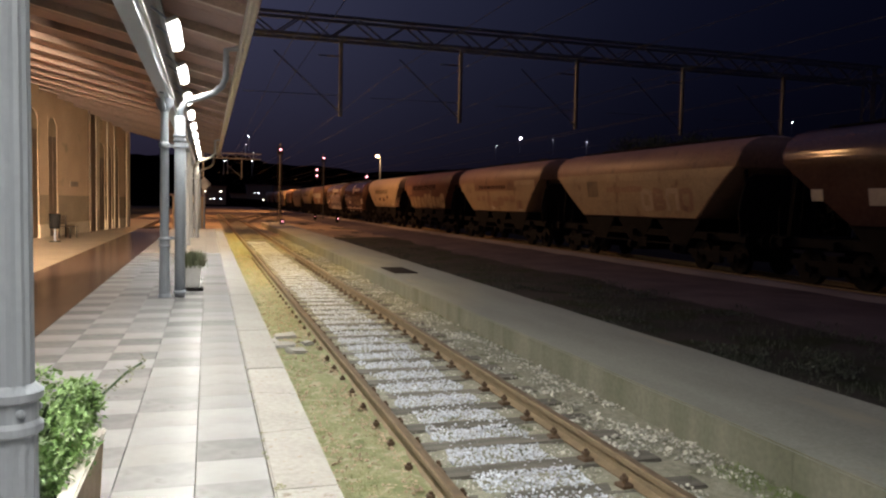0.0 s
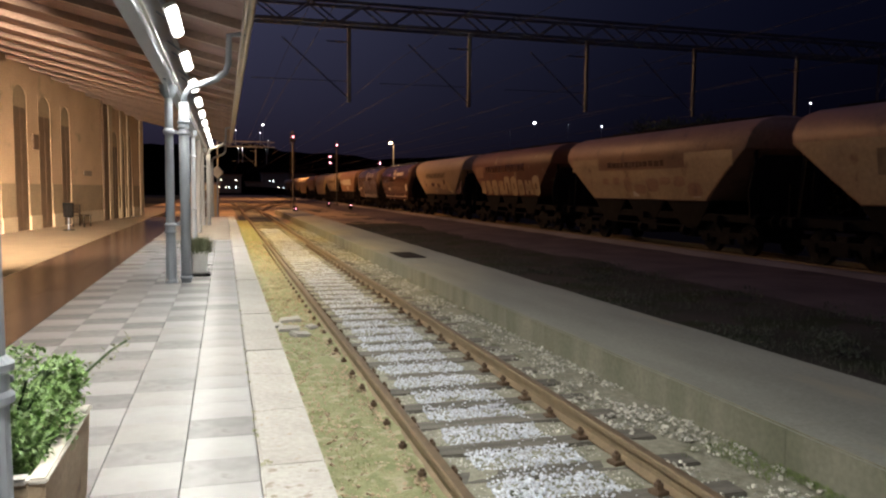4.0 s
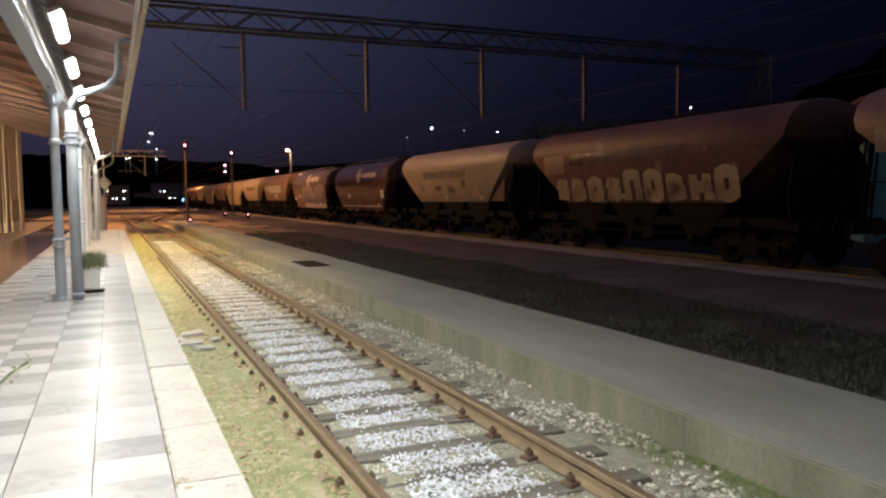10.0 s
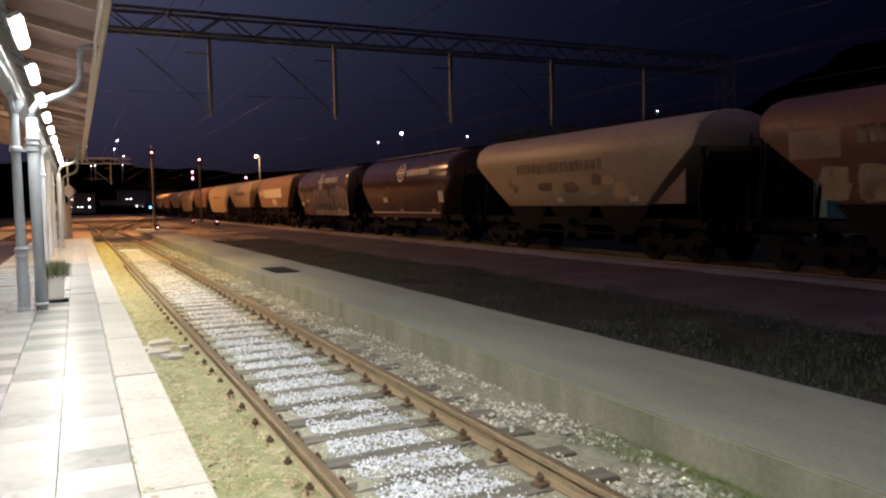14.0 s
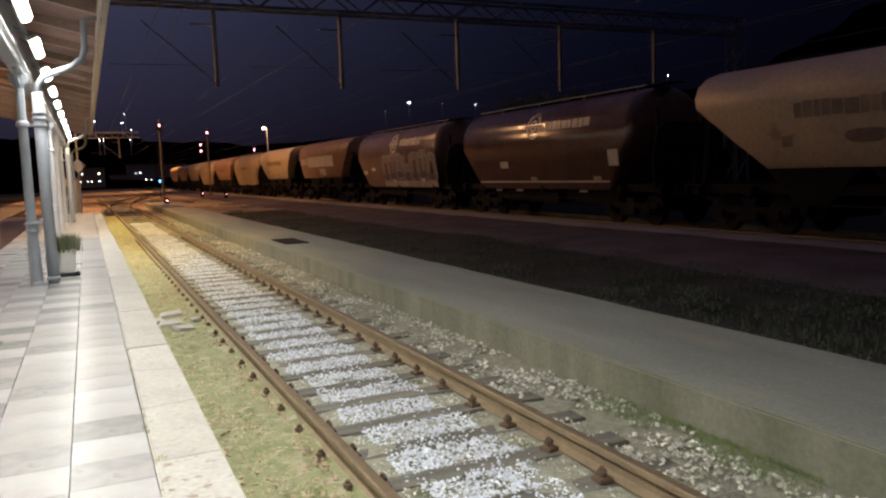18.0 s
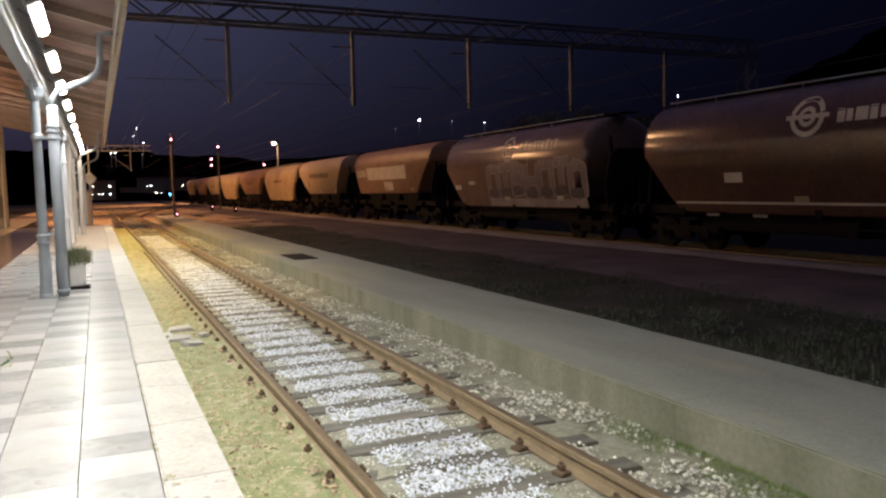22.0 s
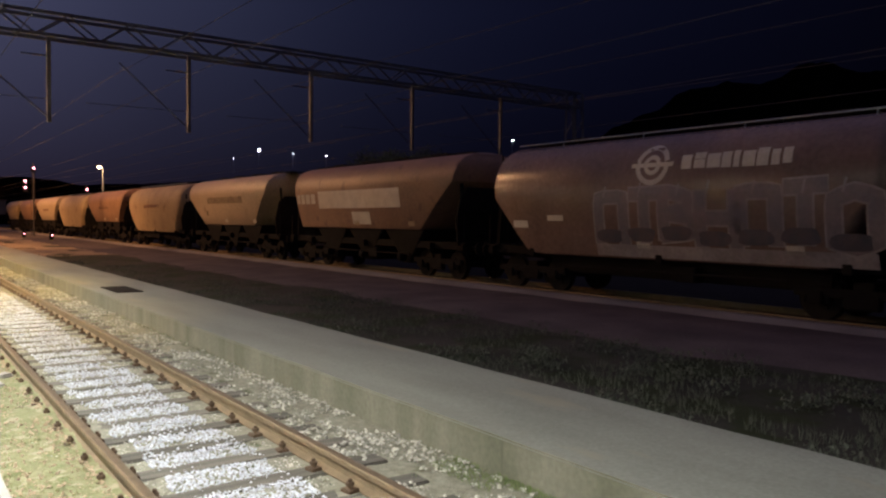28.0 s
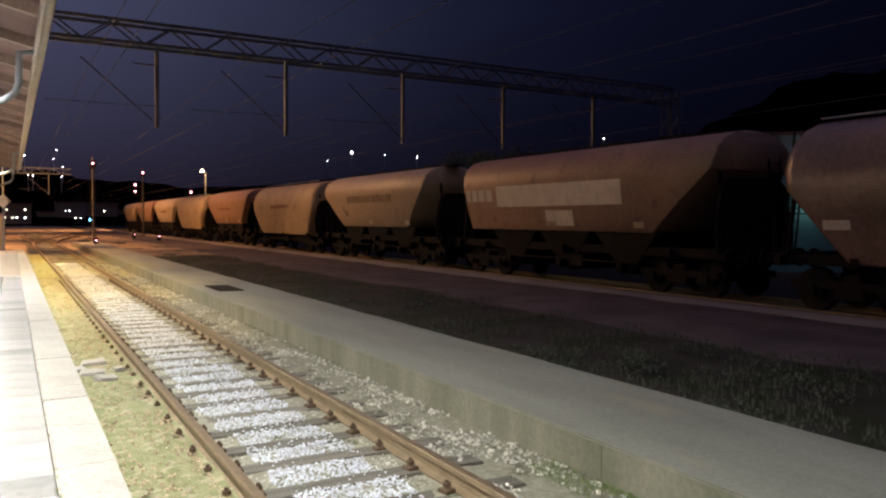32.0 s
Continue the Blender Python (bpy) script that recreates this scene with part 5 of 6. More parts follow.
PITCH = 13.88
KINDS = ["brown0", "rosy1", "rosy2", "oxide3", "sand4", "brown5", "umber6", "rosy7", "sand8", "tan9", "rosy10", "tan11", "sand12", "rosy13", "tan14"]
for i, k in enumerate(KINDS):
    u = 11.6 + PITCH * i
    paint = k.rstrip("0123456789")
    barrel = i in (5, 6, 9, 11)
    words = {"sand": "pale sand-coloured", "tan": "tan", "oxide": "rust-red", "brown": "dark brown barrel-sided", "umber": "greyish brown barrel-sided", "rosy": "reddish brown"}[paint]
    extra = {3: " with pale sprayed graffiti along its side", 4: " with faded dark lettering", 5: " with a ring emblem", 6: " with outlined graffiti", 7: " with a long white notice panel", 1: " with a paler flank and worn lettering", 2: " with a paler patched flank"}.get(i, "")
    t, lev = wagon(u, i, "barrel" if barrel else "hopper", paint, words + " grain hopper wagon" + extra)
    TRAIN.append((t, u))
    bz = 1.30 if barrel else 1.72
    if i == 0:
        mark(t, "label_plate", lev, [(2.2, 3.2, 2.1, 2.5), (4.6, 5.0, 2.2, 2.5)], M["panel"], "white label plate")
    if i == 1:
        flank(t, lev, 1.64, 3.22, CARPAINT["tan"], "paler lower flank")
        mark(t, "label_patch", lev, [(2.34, 3.22, 2.33, 2.96)], M["letter"], "dark worn patch")
        mark(t, "lettering", lev, bars(1.62, -0.9, 2.5, 2.74, 1), CARPAINT["rosy"], "faded bars of lettering")
        for j, key in enumerate(("ring", "loop", "arch", "ring")):
            bm = fresh()
            glyph(bm, lev, key, -0.75 - 0.78 * j, 0.75, 1.92, 0.62, 0.20, 0.009 + 0.001 * j)
            part("graffiti_shape", bm, CARPAINT["rosy" if j % 2 else "sand"], t, "scrawled sprayed shape")
    if i == 2:
        flank(t, lev, 1.64, 2.70, CARPAINT["tan"], "paler lower flank")
        mark(t, "faded_patch", lev, [(3.1, 5.5, 2.704, 3.19), (-5.4, -2.9, 2.704, 3.19)], CARPAINT["tan"], "paler repainted square")
        mark(t, "lettering", lev, bars(2.35, -1.6, 2.78, 3.02, 2), CARPAINT["brown"], "faded bars of lettering")
        r2 = random.Random(22)
        for j in range(8):
            bm = fresh()
            blob(bm, lev, 2.6 - 0.85 * j, 2.1 + r2.uniform(-0.2, 0.2), r2.uniform(0.2, 0.42), r2.uniform(0.12, 0.3), 0.010 + 0.001 * j)
            part("graffiti_shape", bm, CARPAINT["rosy"], t, "blurred sprayed patch")
    if i == 3:
        for j, key in enumerate(("bend", "loop", "ring", "bend", "arch", "ring", "loop", "gate", "ring")):
            bm = fresh()
            big = 0.16 if j in (4, 5, 8) else 0.0
            glyph(bm, lev, key, 4.2 - 0.99 * j, 0.72, 1.80, 0.52 + big, 0.30 + 0.03 * (j % 3), 0.007 + 0.0006 * j)
            part("graffiti_shape", bm, CARPAINT["tan"], t, "pale fat sprayed letter shape")
        mark(t, "lettering", lev, bars(3.2, -2.6, 2.86, 3.28, 12), CARPAINT["brown"], "dark bars of weathered lettering")
        mark(t, "faded_patch", lev, [(3.6, 4.9, 2.62, 3.25)], CARPAINT["rosy"], "sun-faded paint patch")
    if i in (4, 8):
        mark(t, "lettering", lev, bars(2.9, -2.0, 2.72, 3.10, 3 + i), M["letter"], "dark bars of faded lettering")
        if i == 4:
            r4 = random.Random(44)
            for j in range(9):
                bm = fresh()
                blob(bm, lev, 1.2 - 0.5 * j + r4.uniform(-0.2, 0.2), 2.2 + r4.uniform(-0.15, 0.25), r4.uniform(0.25, 0.5), r4.uniform(0.12, 0.28), 0.006 + 0.001 * j)
                part("graffiti_shape", bm, CARPAINT["tan"] if j % 3 else CARPAINT["umber"], t, "blurred sprayed patch")
            bm = fresh()
            a, b = [[bm.verts.new((x, yy, z)) for yy, z in ((-4.35, 1.66), (-5.55, 1.66), (-5.55, 2.6))] for x in (-1.30, -1.26)]
            bm.faces.new(a)
            bm.faces.new(b[::-1])
            for q in range(3):
                bm.faces.new((a[q], b[q], b[(q + 1) % 3], a[(q + 1) % 3]))
            bmesh.ops.recalc_face_normals(bm, faces=bm.faces)
            part("gusset", bm, CARPAINT["umber"], t, "dusty brown end gusset")
        mark(t, "label_patch", lev, [(3.0, 3.3, 2.1, 2.35)], M["letter"], "small dark label")
    if i == 5:
        roundel(t, lev, 0.2, 3.28, 0.46, M["panel"])
        mark(t, "lettering", lev, bars(-0.58, -2.95, 3.08, 3.40, 4), M["panel"], "pale bars of lettering")
        mark(t, "label_plate", lev, [(2.1, 2.7, 1.83, 2.08), (-4.6, -4.1, 1.8, 2.3)], M["panel"], "white label plate")
        mark(t, "edge_stripe", lev, [(-4.0, 4.6, 1.28, 1.34)], M["panel"], "thin pale stripe")
        for y in (-2.55, 1.6, 3.2):
            part("label_plate", box(fresh(), -1.10, -1.062, y, y + 0.45, 0.95, 1.20, 0.01), M["panel"], t, "white label plate")
    if i == 6:
        roundel(t, lev, 0.1, 3.28, 0.48, M["panel"])
        mark(t, "lettering", lev, bars(-0.72, -3.2, 3.12, 3.50, 5), M["panel"], "pale bars of lettering")
        mark(t, "graffiti_band", lev, [(-5.0, 1.9, 1.08, 1.38)], M["spray"], "pale sprayed band along the sill")
        for j, key in enumerate(("arch", "post", "loop", "gate", "arch", "post", "ring")):
            y0 = 1.85 - 0.99 * j
            bm = fresh()
            glyph(bm, lev, key, y0, 1.1 + 0.1 * (j % 2), 1.48 + 0.06 * (j % 3), 1.06, 0.38, 0.007)
            g = part("graffiti_shape", bm, M["spray"], t, "pale outline of a sprayed block letter")
            bm = fresh()
            glyph(bm, lev, key, y0, 1.1 + 0.1 * (j % 2), 1.48 + 0.06 * (j % 3), 1.06, 0.29, 0.011)
            part("graffiti_fill", bm, M["spray_mid"], g, "dull violet-grey fill")
            bm = fresh()
            blob(bm, lev, y0 - 0.45, 1.58 + 0.05 * (j % 3), 0.40, 0.17, 0.014)
            part("graffiti_shade", bm, M["spray_dark"], g, "dark sprayed shading")
            bm = fresh()
            stroke(bm, lev, [(y0 - 0.3 - 0.1 * (j % 3), 2.55), (y0 - 0.36 - 0.1 * (j % 3), 2.80 + 0.06 * (j % 2))], 0.05, 0.014)
            part("graffiti_spike", bm, M["spray"], g, "thin pale spikes")
        mark(t, "label_plate", lev, [(4.4, 5.0, 1.75, 1.95), (3.0, 3.6, 1.95, 2.1)], M["panel"], "white label plate")
    if i == 7:
        mark(t, "notice_panel", lev, [(-2.86, 3.33, 2.38, 3.08)], M["panel"], "long white notice panel")
        mark(t, "lettering", lev, [(3.62, 4.0, 2.58, 2.98), (4.1, 4.48, 2.58, 2.98), (4.58, 4.92, 2.58, 2.98), (5.02, 5.3, 2.58, 2.98)], M["panel"], "white bars of lettering")
        mark(t, "label_plate", lev, [(-0.68, 0.67, 1.76, 2.24)], M["panel"], "white label plate")
    if i in (9, 12, 10):
        mark(t, "lettering", lev, bars(1.9, -1.6, 2.6, 2.85, 6 + i), CARPAINT["oxide"], "faded bars of lettering")
    mark(t, "sill_plate", lev, [(-3.6, -3.2, bz, bz + 0.18), (0.2, 0.6, bz, bz + 0.18)], CARPAINT["tan"] if i % 2 else M["panel"], "small pale plate on the sill")


# ---- overhead line ----
DROPS = [3.0, 7.5, 12.3, 17.1, 22.1]


def gantry(y, label, xb, drops, mast=True):
    t = thing("catenary_gantry", pose(0, y, 0), label, "gantry", "catenary gantries")
    z0, z1, d = 7.70, 8.40, 0.35
    xa = -2.18
    for dy in (-d, d):
        for z in (z0, z1):
            part("chord", bar(fresh(), (xa, dy, z), (xb, dy, z), 0.10, 0.10), M["lattice"], t)
    bm = fresh()
    x, k = xa, 0
    while x < xb - 0.3:
        for dy in (-d, d):
            bar(bm, (x, dy, z0 if k % 2 else z1), (x + 0.95, dy, z1 if k % 2 else z0), 0.05, 0.05)
        bar(bm, (x, -d, z0), (x + 0.95, d, z0), 0.04, 0.04)
        x += 0.95
        k += 1
    part("lattice", bm, M["lattice"], t, "zigzag lattice bracing")
    part("pole", bar(fresh(), (xa, 0, -0.4), (xa, 0, z1), 0.09, seg=12), M["post"], t, "slim steel pole")
    for x in (xb,) if mast else ():
        bm = fresh()
        for dx in (-0.25, 0.25):
            for dy in (-0.3, 0.3):
                bar(bm, (x + dx * 1.5, dy * 1.5, -0.4), (x + dx, dy, z1), 0.09, 0.09)
        for k in range(9):
            s = 1 if k % 2 else -1
            for dy in (-0.35, 0.35):
                bar(bm, (x - 0.3 * s, dy, 0.9 * k), (x + 0.3 * s, dy, 0.9 * k + 0.9), 0.04, 0.04)
        part("mast", bm, M["lattice"], t, "lattice mast")
    for x in drops:
        dp = part("drop_post", bar(fresh(), (x, 0, 4.98), (x, 0, z0), 0.12, 0.12), M["lattice"], t)
        bm = bar(fresh(), (x, 0, 5.1), (x - 2.35, 0, 7.15), 0.025, seg=6)
        bar(bm, (x, 0, 7.1), (x - 0.8, 0, 7.1), 0.025, seg=6)
        bar(bm, (x, 0, 5.72), (x - 3.4, 0, 5.70), 0.014, seg=5)
        part("cantilever", bm, M["lattice"], dp)
        bm = fresh()
        for q in range(5):
            lathe(bm, [(0.03, 0), (0.075, 0.02), (0.03, 0.05)], 8, (x - 0.25 - 0.05 * q, 0, 7.07))
        part("insulator", bm, M["door"], dp, "brown ribbed insulator")
    return t


gantry(28.0, "lattice catenary gantry across the tracks with hanging posts", 27.0, DROPS)
gantry(112.0, "distant floodlit lattice catenary gantry", 5.6, DROPS[:1], False)
for x in (0.75, 4.75, 10.0, 14.7, 19.5):
    bm = tube_path(fresh(), [(x, yy, 5.42) for yy in range(-40, 260, 50)], 0.008, 5)
    solo("contact_wire", bm, M["wire"], "thin overhead contact wire", "wire", group="overhead wires")
    pts = []
    for yy in range(-56, 252, 7):
        s = ((yy + 56) % 84) / 84
        pts.append((x, yy, 6.55 - 1.5 * s * (1 - s) * 1.0))
    solo("catenary_wire", tube_path(fresh(), pts, 0.008, 5), M["wire"], "sagging overhead catenary wire", "wire", group="overhead wires")


# ---- signals and lamps of the yard ----
def ball(bm, at, r):
    bmesh.ops.create_icosphere(bm, subdivisions=2, radius=r, matrix=Matrix.Translation(at))
    return bm


def signal(x, y, zs, label, ladder=True):
    t = thing("signal_mast", pose(x, y, -0.2), label, "signal", "colour light signals")
    top = max(zs) + 0.7
    part("mast", bar(fresh(), (0, 0, 0), (0, 0, top), 0.07, seg=8), M["mast"], t)
    for k, z in enumerate(zs):
        dx = -0.8 if k else 0.0
        bm = box(fresh(), dx - 0.22, dx + 0.22, -0.12, 0.10, z - 0.2, z + 0.45, 0.04)
        if dx:
            box(bm, dx, 0.0, -0.03, 0.03, z + 0.05, z + 0.11)
        h = part("lamp_head", bm, M["black"], t)
        part("lens", ball(fresh(), (dx, -0.16, z + 0.2), LENS * (y / 60)), M["red"], h, "glowing red lens")
    if ladder:
        bm = fresh()
        for dx in (-0.2, 0.2):
            bar(bm, (dx, 0.3, 0), (dx, 0.3, top - 0.6), 0.03, 0.03)
        z = 0.3
        while z < top - 0.6:
            bar(bm, (-0.2, 0.3, z), (0.2, 0.3, z), 0.02, 0.02)
            z += 0.3
        part("ladder", bm, M["black"], t)
    return t


LENS = 0.055
signal(4.25, 66.0, [6.2], "tall signal mast with a red light at the platform end")
signal(11.6, 92.0, [7.1, 5.7, 5.0], "signal mast with three red lights")
signal(19.0, 103.0, [5.4], "signal mast with a red light behind the wagons")


def dwarf(x, y):
    t = thing("dwarf_signal", pose(x, y, -0.2), "low black dwarf signal with a small red light", "signal", "dwarf signals")
    part("case", box(fresh(), -0.16, 0.16, -0.1, 0.1, 0.15, 0.75, 0.04), M["black"], t)
    part("foot", box(fresh(), -0.12, 0.12, -0.12, 0.12, 0, 0.15, 0.02), M["concrete"], t)
    part("lens", ball(fresh(), (0.02, -0.12, 0.55), 0.035), M["red"], t, "glowing red lens")


dwarf(3.9, 60.0)
dwarf(10.4, 74.0)
dwarf(9.6, 84.0)


def street_lamp(x, y, h, label, m, r=0.28):
    t = thing("street_lamp", pose(x, y, -0.2), label, "street lamp", "yard lamps")
    bm = bar(fresh(), (0, 0, 0), (0, 0, h - 0.2), 0.10, 0.06, seg=10)
    part("pole", bm, M["steel"], t)
    part("arm", tube_path(fresh(), [(0, 0, h - 0.3), (0, -0.1, h), (-0.4, -0.3, h + 0.12)], 0.05, 8), M["steel"], t)
    part("lamp_head", box(fresh(), -0.75, -0.25, -0.5, -0.1, h + 0.08, h + 0.2, 0.04), M["housing"], t)
    bm = fresh()
    bmesh.ops.create_icosphere(bm, subdivisions=2, radius=r, matrix=Matrix.Translation((-0.5, -0.35, h + 0.02)) @ Matrix.Diagonal((1, 1, 0.6, 1)))
    part("lamp_glass", bm, m, t, "glowing lamp glass")
    return t


street_lamp(22.4, 110.0, 8.8, "lit sodium street lamp on a pole beyond the wagons", M["warm"], 0.2)
point("street_lamp_light", (21.4, 109.3, 8.2), 500, SODIUM, 0.2)

# diamond sign and ticket hut at the platform's end
sg = thing("platform_sign", pose(-1.75, 52.0, -0.2), "small diamond sign on a post at the platform end", "sign")
part("post", bar(fresh(), (0, 0, 0), (0, 0, 2.9), 0.04, seg=8), M["steel"], sg)
bm = fresh()
bmesh.ops.create_cube(bm, size=1, matrix=Matrix.Translation((0, -0.05, 3.1)) @ Matrix.Rotation(radians(45), 4, "Y") @ Matrix.Diagonal((0.6, 0.03, 0.6, 1)))
part("plate", bm, M["rim"], sg, "pale diamond plate")
hut = thing("brick_hut", pose(-2.6, 56.0, -0.3), "small orange-lit hut beyond the platform end", "hut")
part("wall", box(fresh(), -1.2, 0.9, -1.0, 1.4, 0, 2.4, 0.02), M["plaster"], hut)
part("roof", box(fresh(), -1.4, 1.1, -1.2, 1.6, 2.4, 2.55, 0.03), M["boards"], hut)
part("door", box(fresh(), -0.5, 0.3, -1.04, -1.0, 0, 2.0, 0.01), M["door"], hut)

# lit hut behind the goods train
lh = thing("teal_hut", pose(27.85, 21.5, -0.2, 0, 0, -40), "teal-green cabin under a bright white lamp behind the train", "cabin")
part("wall", box(fresh(), -1.5, 1.5, -1.2, 1.2, 0, 3.9, 0.03), M["teal"], lh)
part("upper_wall", box(fresh(), -1.5, 1.5, -1.15, 1.2, 3.9, 5.7, 0.03), M["cabin"], lh, "blue-grey rendered upper wall")
part("roof", box(fresh(), -1.7, 1.7, -1.4, 1.4, 5.7, 5.82, 0.03), M["boards"], lh)
for z in (3.46, 4.96):
    lp = part("lamp", box(fresh(), -0.15, 0.15, -1.58, -1.42, z, z + 0.13, 0.03), M["hutlamp"], lh, "bright white lamp")
    part("lamp_arm", bar(fresh(), (0, -1.16, z + 0.28), (0, -1.52, z + 0.16), 0.04, 0.04), M["steel"], lp)
area("hut_lamp_light", look((26.87, 20.33, 3.18), (27.03, 20.52, 2.4)), 0.2, 0.2, 1.0, (0.75, 1.0, 0.93), 80)
area("hut_upper_light", look((26.87, 20.33, 4.70), (27.07, 20.57, 4.2)), 0.2, 0.2, 0.15, (0.8, 0.9, 1.0), 140)


# ---- town, hills and trees ----
def ridge(name, pts, seed, label):
    """A hill as a strip of slopes: pts are (azimuth degrees, distance, height)."""
    azs = lines(pts[0][0], pts[-1][0], 0.35)
    verts, faces = [], []
    A = [p[0] for p in pts]
    for az in azs:
        dist, h = np.interp(az, A, [p[1] for p in pts]), np.interp(az, A, [p[2] for p in pts])
        h *= 1 + 0.10 * noise.noise((az * 0.30, seed, 0)) + 0.03 * noise.noise((az * 0.9, seed, 2)) + 0.012 * noise.noise((az * 3.1, seed, 4))
        c, s = math.sin(radians(az)), math.cos(radians(az))
        for f, g in ((0.55, 0.0), (0.72, 0.35), (0.86, 0.75), (1.0, 1.0), (1.25, 0.9), (1.8, 0.0)):
            verts.append((c * dist * f, s * dist * f, -0.4 + h * g))
    n = 6
    for i in range(len(azs) - 1):
        for k in range(n - 1):
            faces.append((i * n + k, i * n + k + 1, (i + 1) * n + k + 1, (i + 1) * n + k))
    me = bpy.data.meshes.new(name)
    me.from_pydata(verts, [], faces)
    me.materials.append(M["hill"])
    me.shade_smooth()
    return tagged(new(name, me), label, "hill", kind="structure")


ridge("backdrop_hill", [(-40, 420, 18), (-8, 420, 25), (2, 430, 25), (11, 430, 19), (25, 400, 24), (38, 380, 28), (47, 360, 40), (53, 340, 58), (60, 330, 62), (75, 330, 64), (100, 340, 50), (130, 400, 20)], 1.0, "dark scrub-covered hills behind the town")


def house(x, y, w, d, h, lit, seed, z=-0.3):
    r = random.Random(seed)
    t = thing("house", pose(x, y, z), "distant house with a few lit windows at night", "house", "town houses")
    part("wall", box(fresh(), -w / 2, w / 2, -d / 2, d / 2, 0, h), M["render"], t)
    part("roof", box(fresh(), -w / 2 - 0.3, w / 2 + 0.3, -d / 2 - 0.3, d / 2 + 0.3, h, h + 0.35), M["boards"], t)
    fl = max(1, int(h // 3))
    for k in range(fl):
        for j in range(max(1, int(w // 1.5))):
            xx = -w / 2 + 0.6 + j * 1.5 + r.uniform(-0.3, 0.4)
            if xx + 1.1 > w / 2:
                continue
            on = r.random() < lit
            part("window", box(fresh(), xx, xx + r.uniform(0.2, 0.42), -d / 2 - 0.04, -d / 2 - 0.005, 2.3 + 2.2 * k, 2.3 + r.uniform(0.15, 0.3) + 2.2 * k), M[r.choice(["cool", "shopwhite", "cool"])] if on else M["black"], t, "lit window" if on else "")
    return t


for x, y, w, d, h, lit, sd in ((0.2, 245, 7, 6, 6, 0.9, 1), (8.5, 262, 6, 6, 4, 0.15, 5), (14.6, 262, 8, 7, 7, 0.55, 2), (24.0, 268, 9, 7, 7, 0.3, 3), (33.0, 275, 9, 7, 5, 0.4, 4)):
    house(x, y, w, d, h, lit, sd)
blue = thing("shop_sign", pose(19.2, 250.0, 1.2), "small glowing blue sign in the town", "sign")
part("plate", box(fresh(), -0.3, 0.3, -0.1, 0.1, 0.0, 0.8, 0.05), M["blue"], blue)


def far_lamp(x, y, z, r, m="coolfar"):
    t = thing("hillside_lamp", pose(x, y, z), "distant white street lamp on the hillside", "street lamp", "hillside lamps")
    part("bulb", ball(fresh(), (0, 0, 0), r * 0.75), M[m], t)
    part("pole", bar(fresh(), (0, 0.4, -6), (0, 0.4, 0.2), 0.1, seg=6), M["steel"], t)


for x, y, z, r in ((123.8, 300, 30.3, 0.42), (154.8, 300, 29.7, 0.19), (139.0, 300, 29.9, 0.10), (113.0, 300, 26.5, 0.11), (262.0, 300, 44.0, 0.25), (3.5, 330, 25.7, 0.16), (14.5, 330, 28.2, 0.2), (13.4, 332, 25.0, 0.13), (16.5, 330, 22.0, 0.12), (6.2, 330, 18.2, 0.13), (16.0, 331, 18.2, 0.1), (4.6, 330, 18.2, 0.12)):
    far_lamp(x, y, z, r)


def leaf_tree(x, y, h, seed):
    r = random.Random(seed)
    t = thing("tree", pose(x, y, -0.25), "dark leafy tree behind the goods train", "tree", "yard trees")
    bm = tube_path(fresh(), [(0, 0, 0), (0.1, 0.05, h * 0.3), (0.05, 0.1, h * 0.6)], 0.16, 8)
    for k in range(6):
        a = r.uniform(0, 6.3)
        tube_path(bm, [(0.05, 0.08, h * (0.3 + 0.05 * k)), (0.6 * math.cos(a), 0.6 * math.sin(a), h * 0.6), (1.1 * math.cos(a), 1.1 * math.sin(a), h * 0.78)], 0.05, 6)
    part("trunk", bm, M["door"], t)
    sp = [(r.uniform(-1, 1) * h * 0.24, r.uniform(-1, 1) * h * 0.24, h * r.uniform(0.5, 0.95), h * 0.12, h * 0.12, h * 0.09) for _ in range(16)]
    out, lf = leaf_cloud(seed, sp, 2600, 0.22)
    scatter("crown", out, lf, M["leaf_dark"], "", "", "", t)


# overgrown bank that closes the yard behind the goods train, night shade in its colour
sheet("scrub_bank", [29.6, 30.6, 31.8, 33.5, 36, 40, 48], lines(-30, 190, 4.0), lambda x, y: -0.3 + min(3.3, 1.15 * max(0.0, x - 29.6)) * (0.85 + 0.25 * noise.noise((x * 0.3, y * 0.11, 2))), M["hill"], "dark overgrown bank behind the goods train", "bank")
sr, sc = random.Random(77), []
for _ in range(15000):
    y = sr.uniform(-28, 150)
    top = 2.7 + 2.0 * noise.noise((0, y * 0.13, 6)) + 1.0 * noise.noise((3, y * 0.45, 6))
    x = sr.uniform(30.0, 33.5)
    sc.append((x, y, max(0.1, min(3.0, 1.1 * (x - 29.6))) + max(0.3, top) * sr.random() ** 0.7 - 0.3, sr.uniform(0.3, 0.62), sr.uniform(0, 6.3), sr.uniform(-1.0, 1.0)))
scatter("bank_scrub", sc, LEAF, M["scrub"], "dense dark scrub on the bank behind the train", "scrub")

for x, y, h, s in ((30, 47, 7.6, 1), (33, 52, 7.9, 2), (35, 46, 7.0, 3), (31, 57, 8.2, 4), (29, 40, 6.4, 5), (37, 58, 8.6, 6), (40, 66, 8.6, 7)):
    leaf_tree(x, y, h, s)


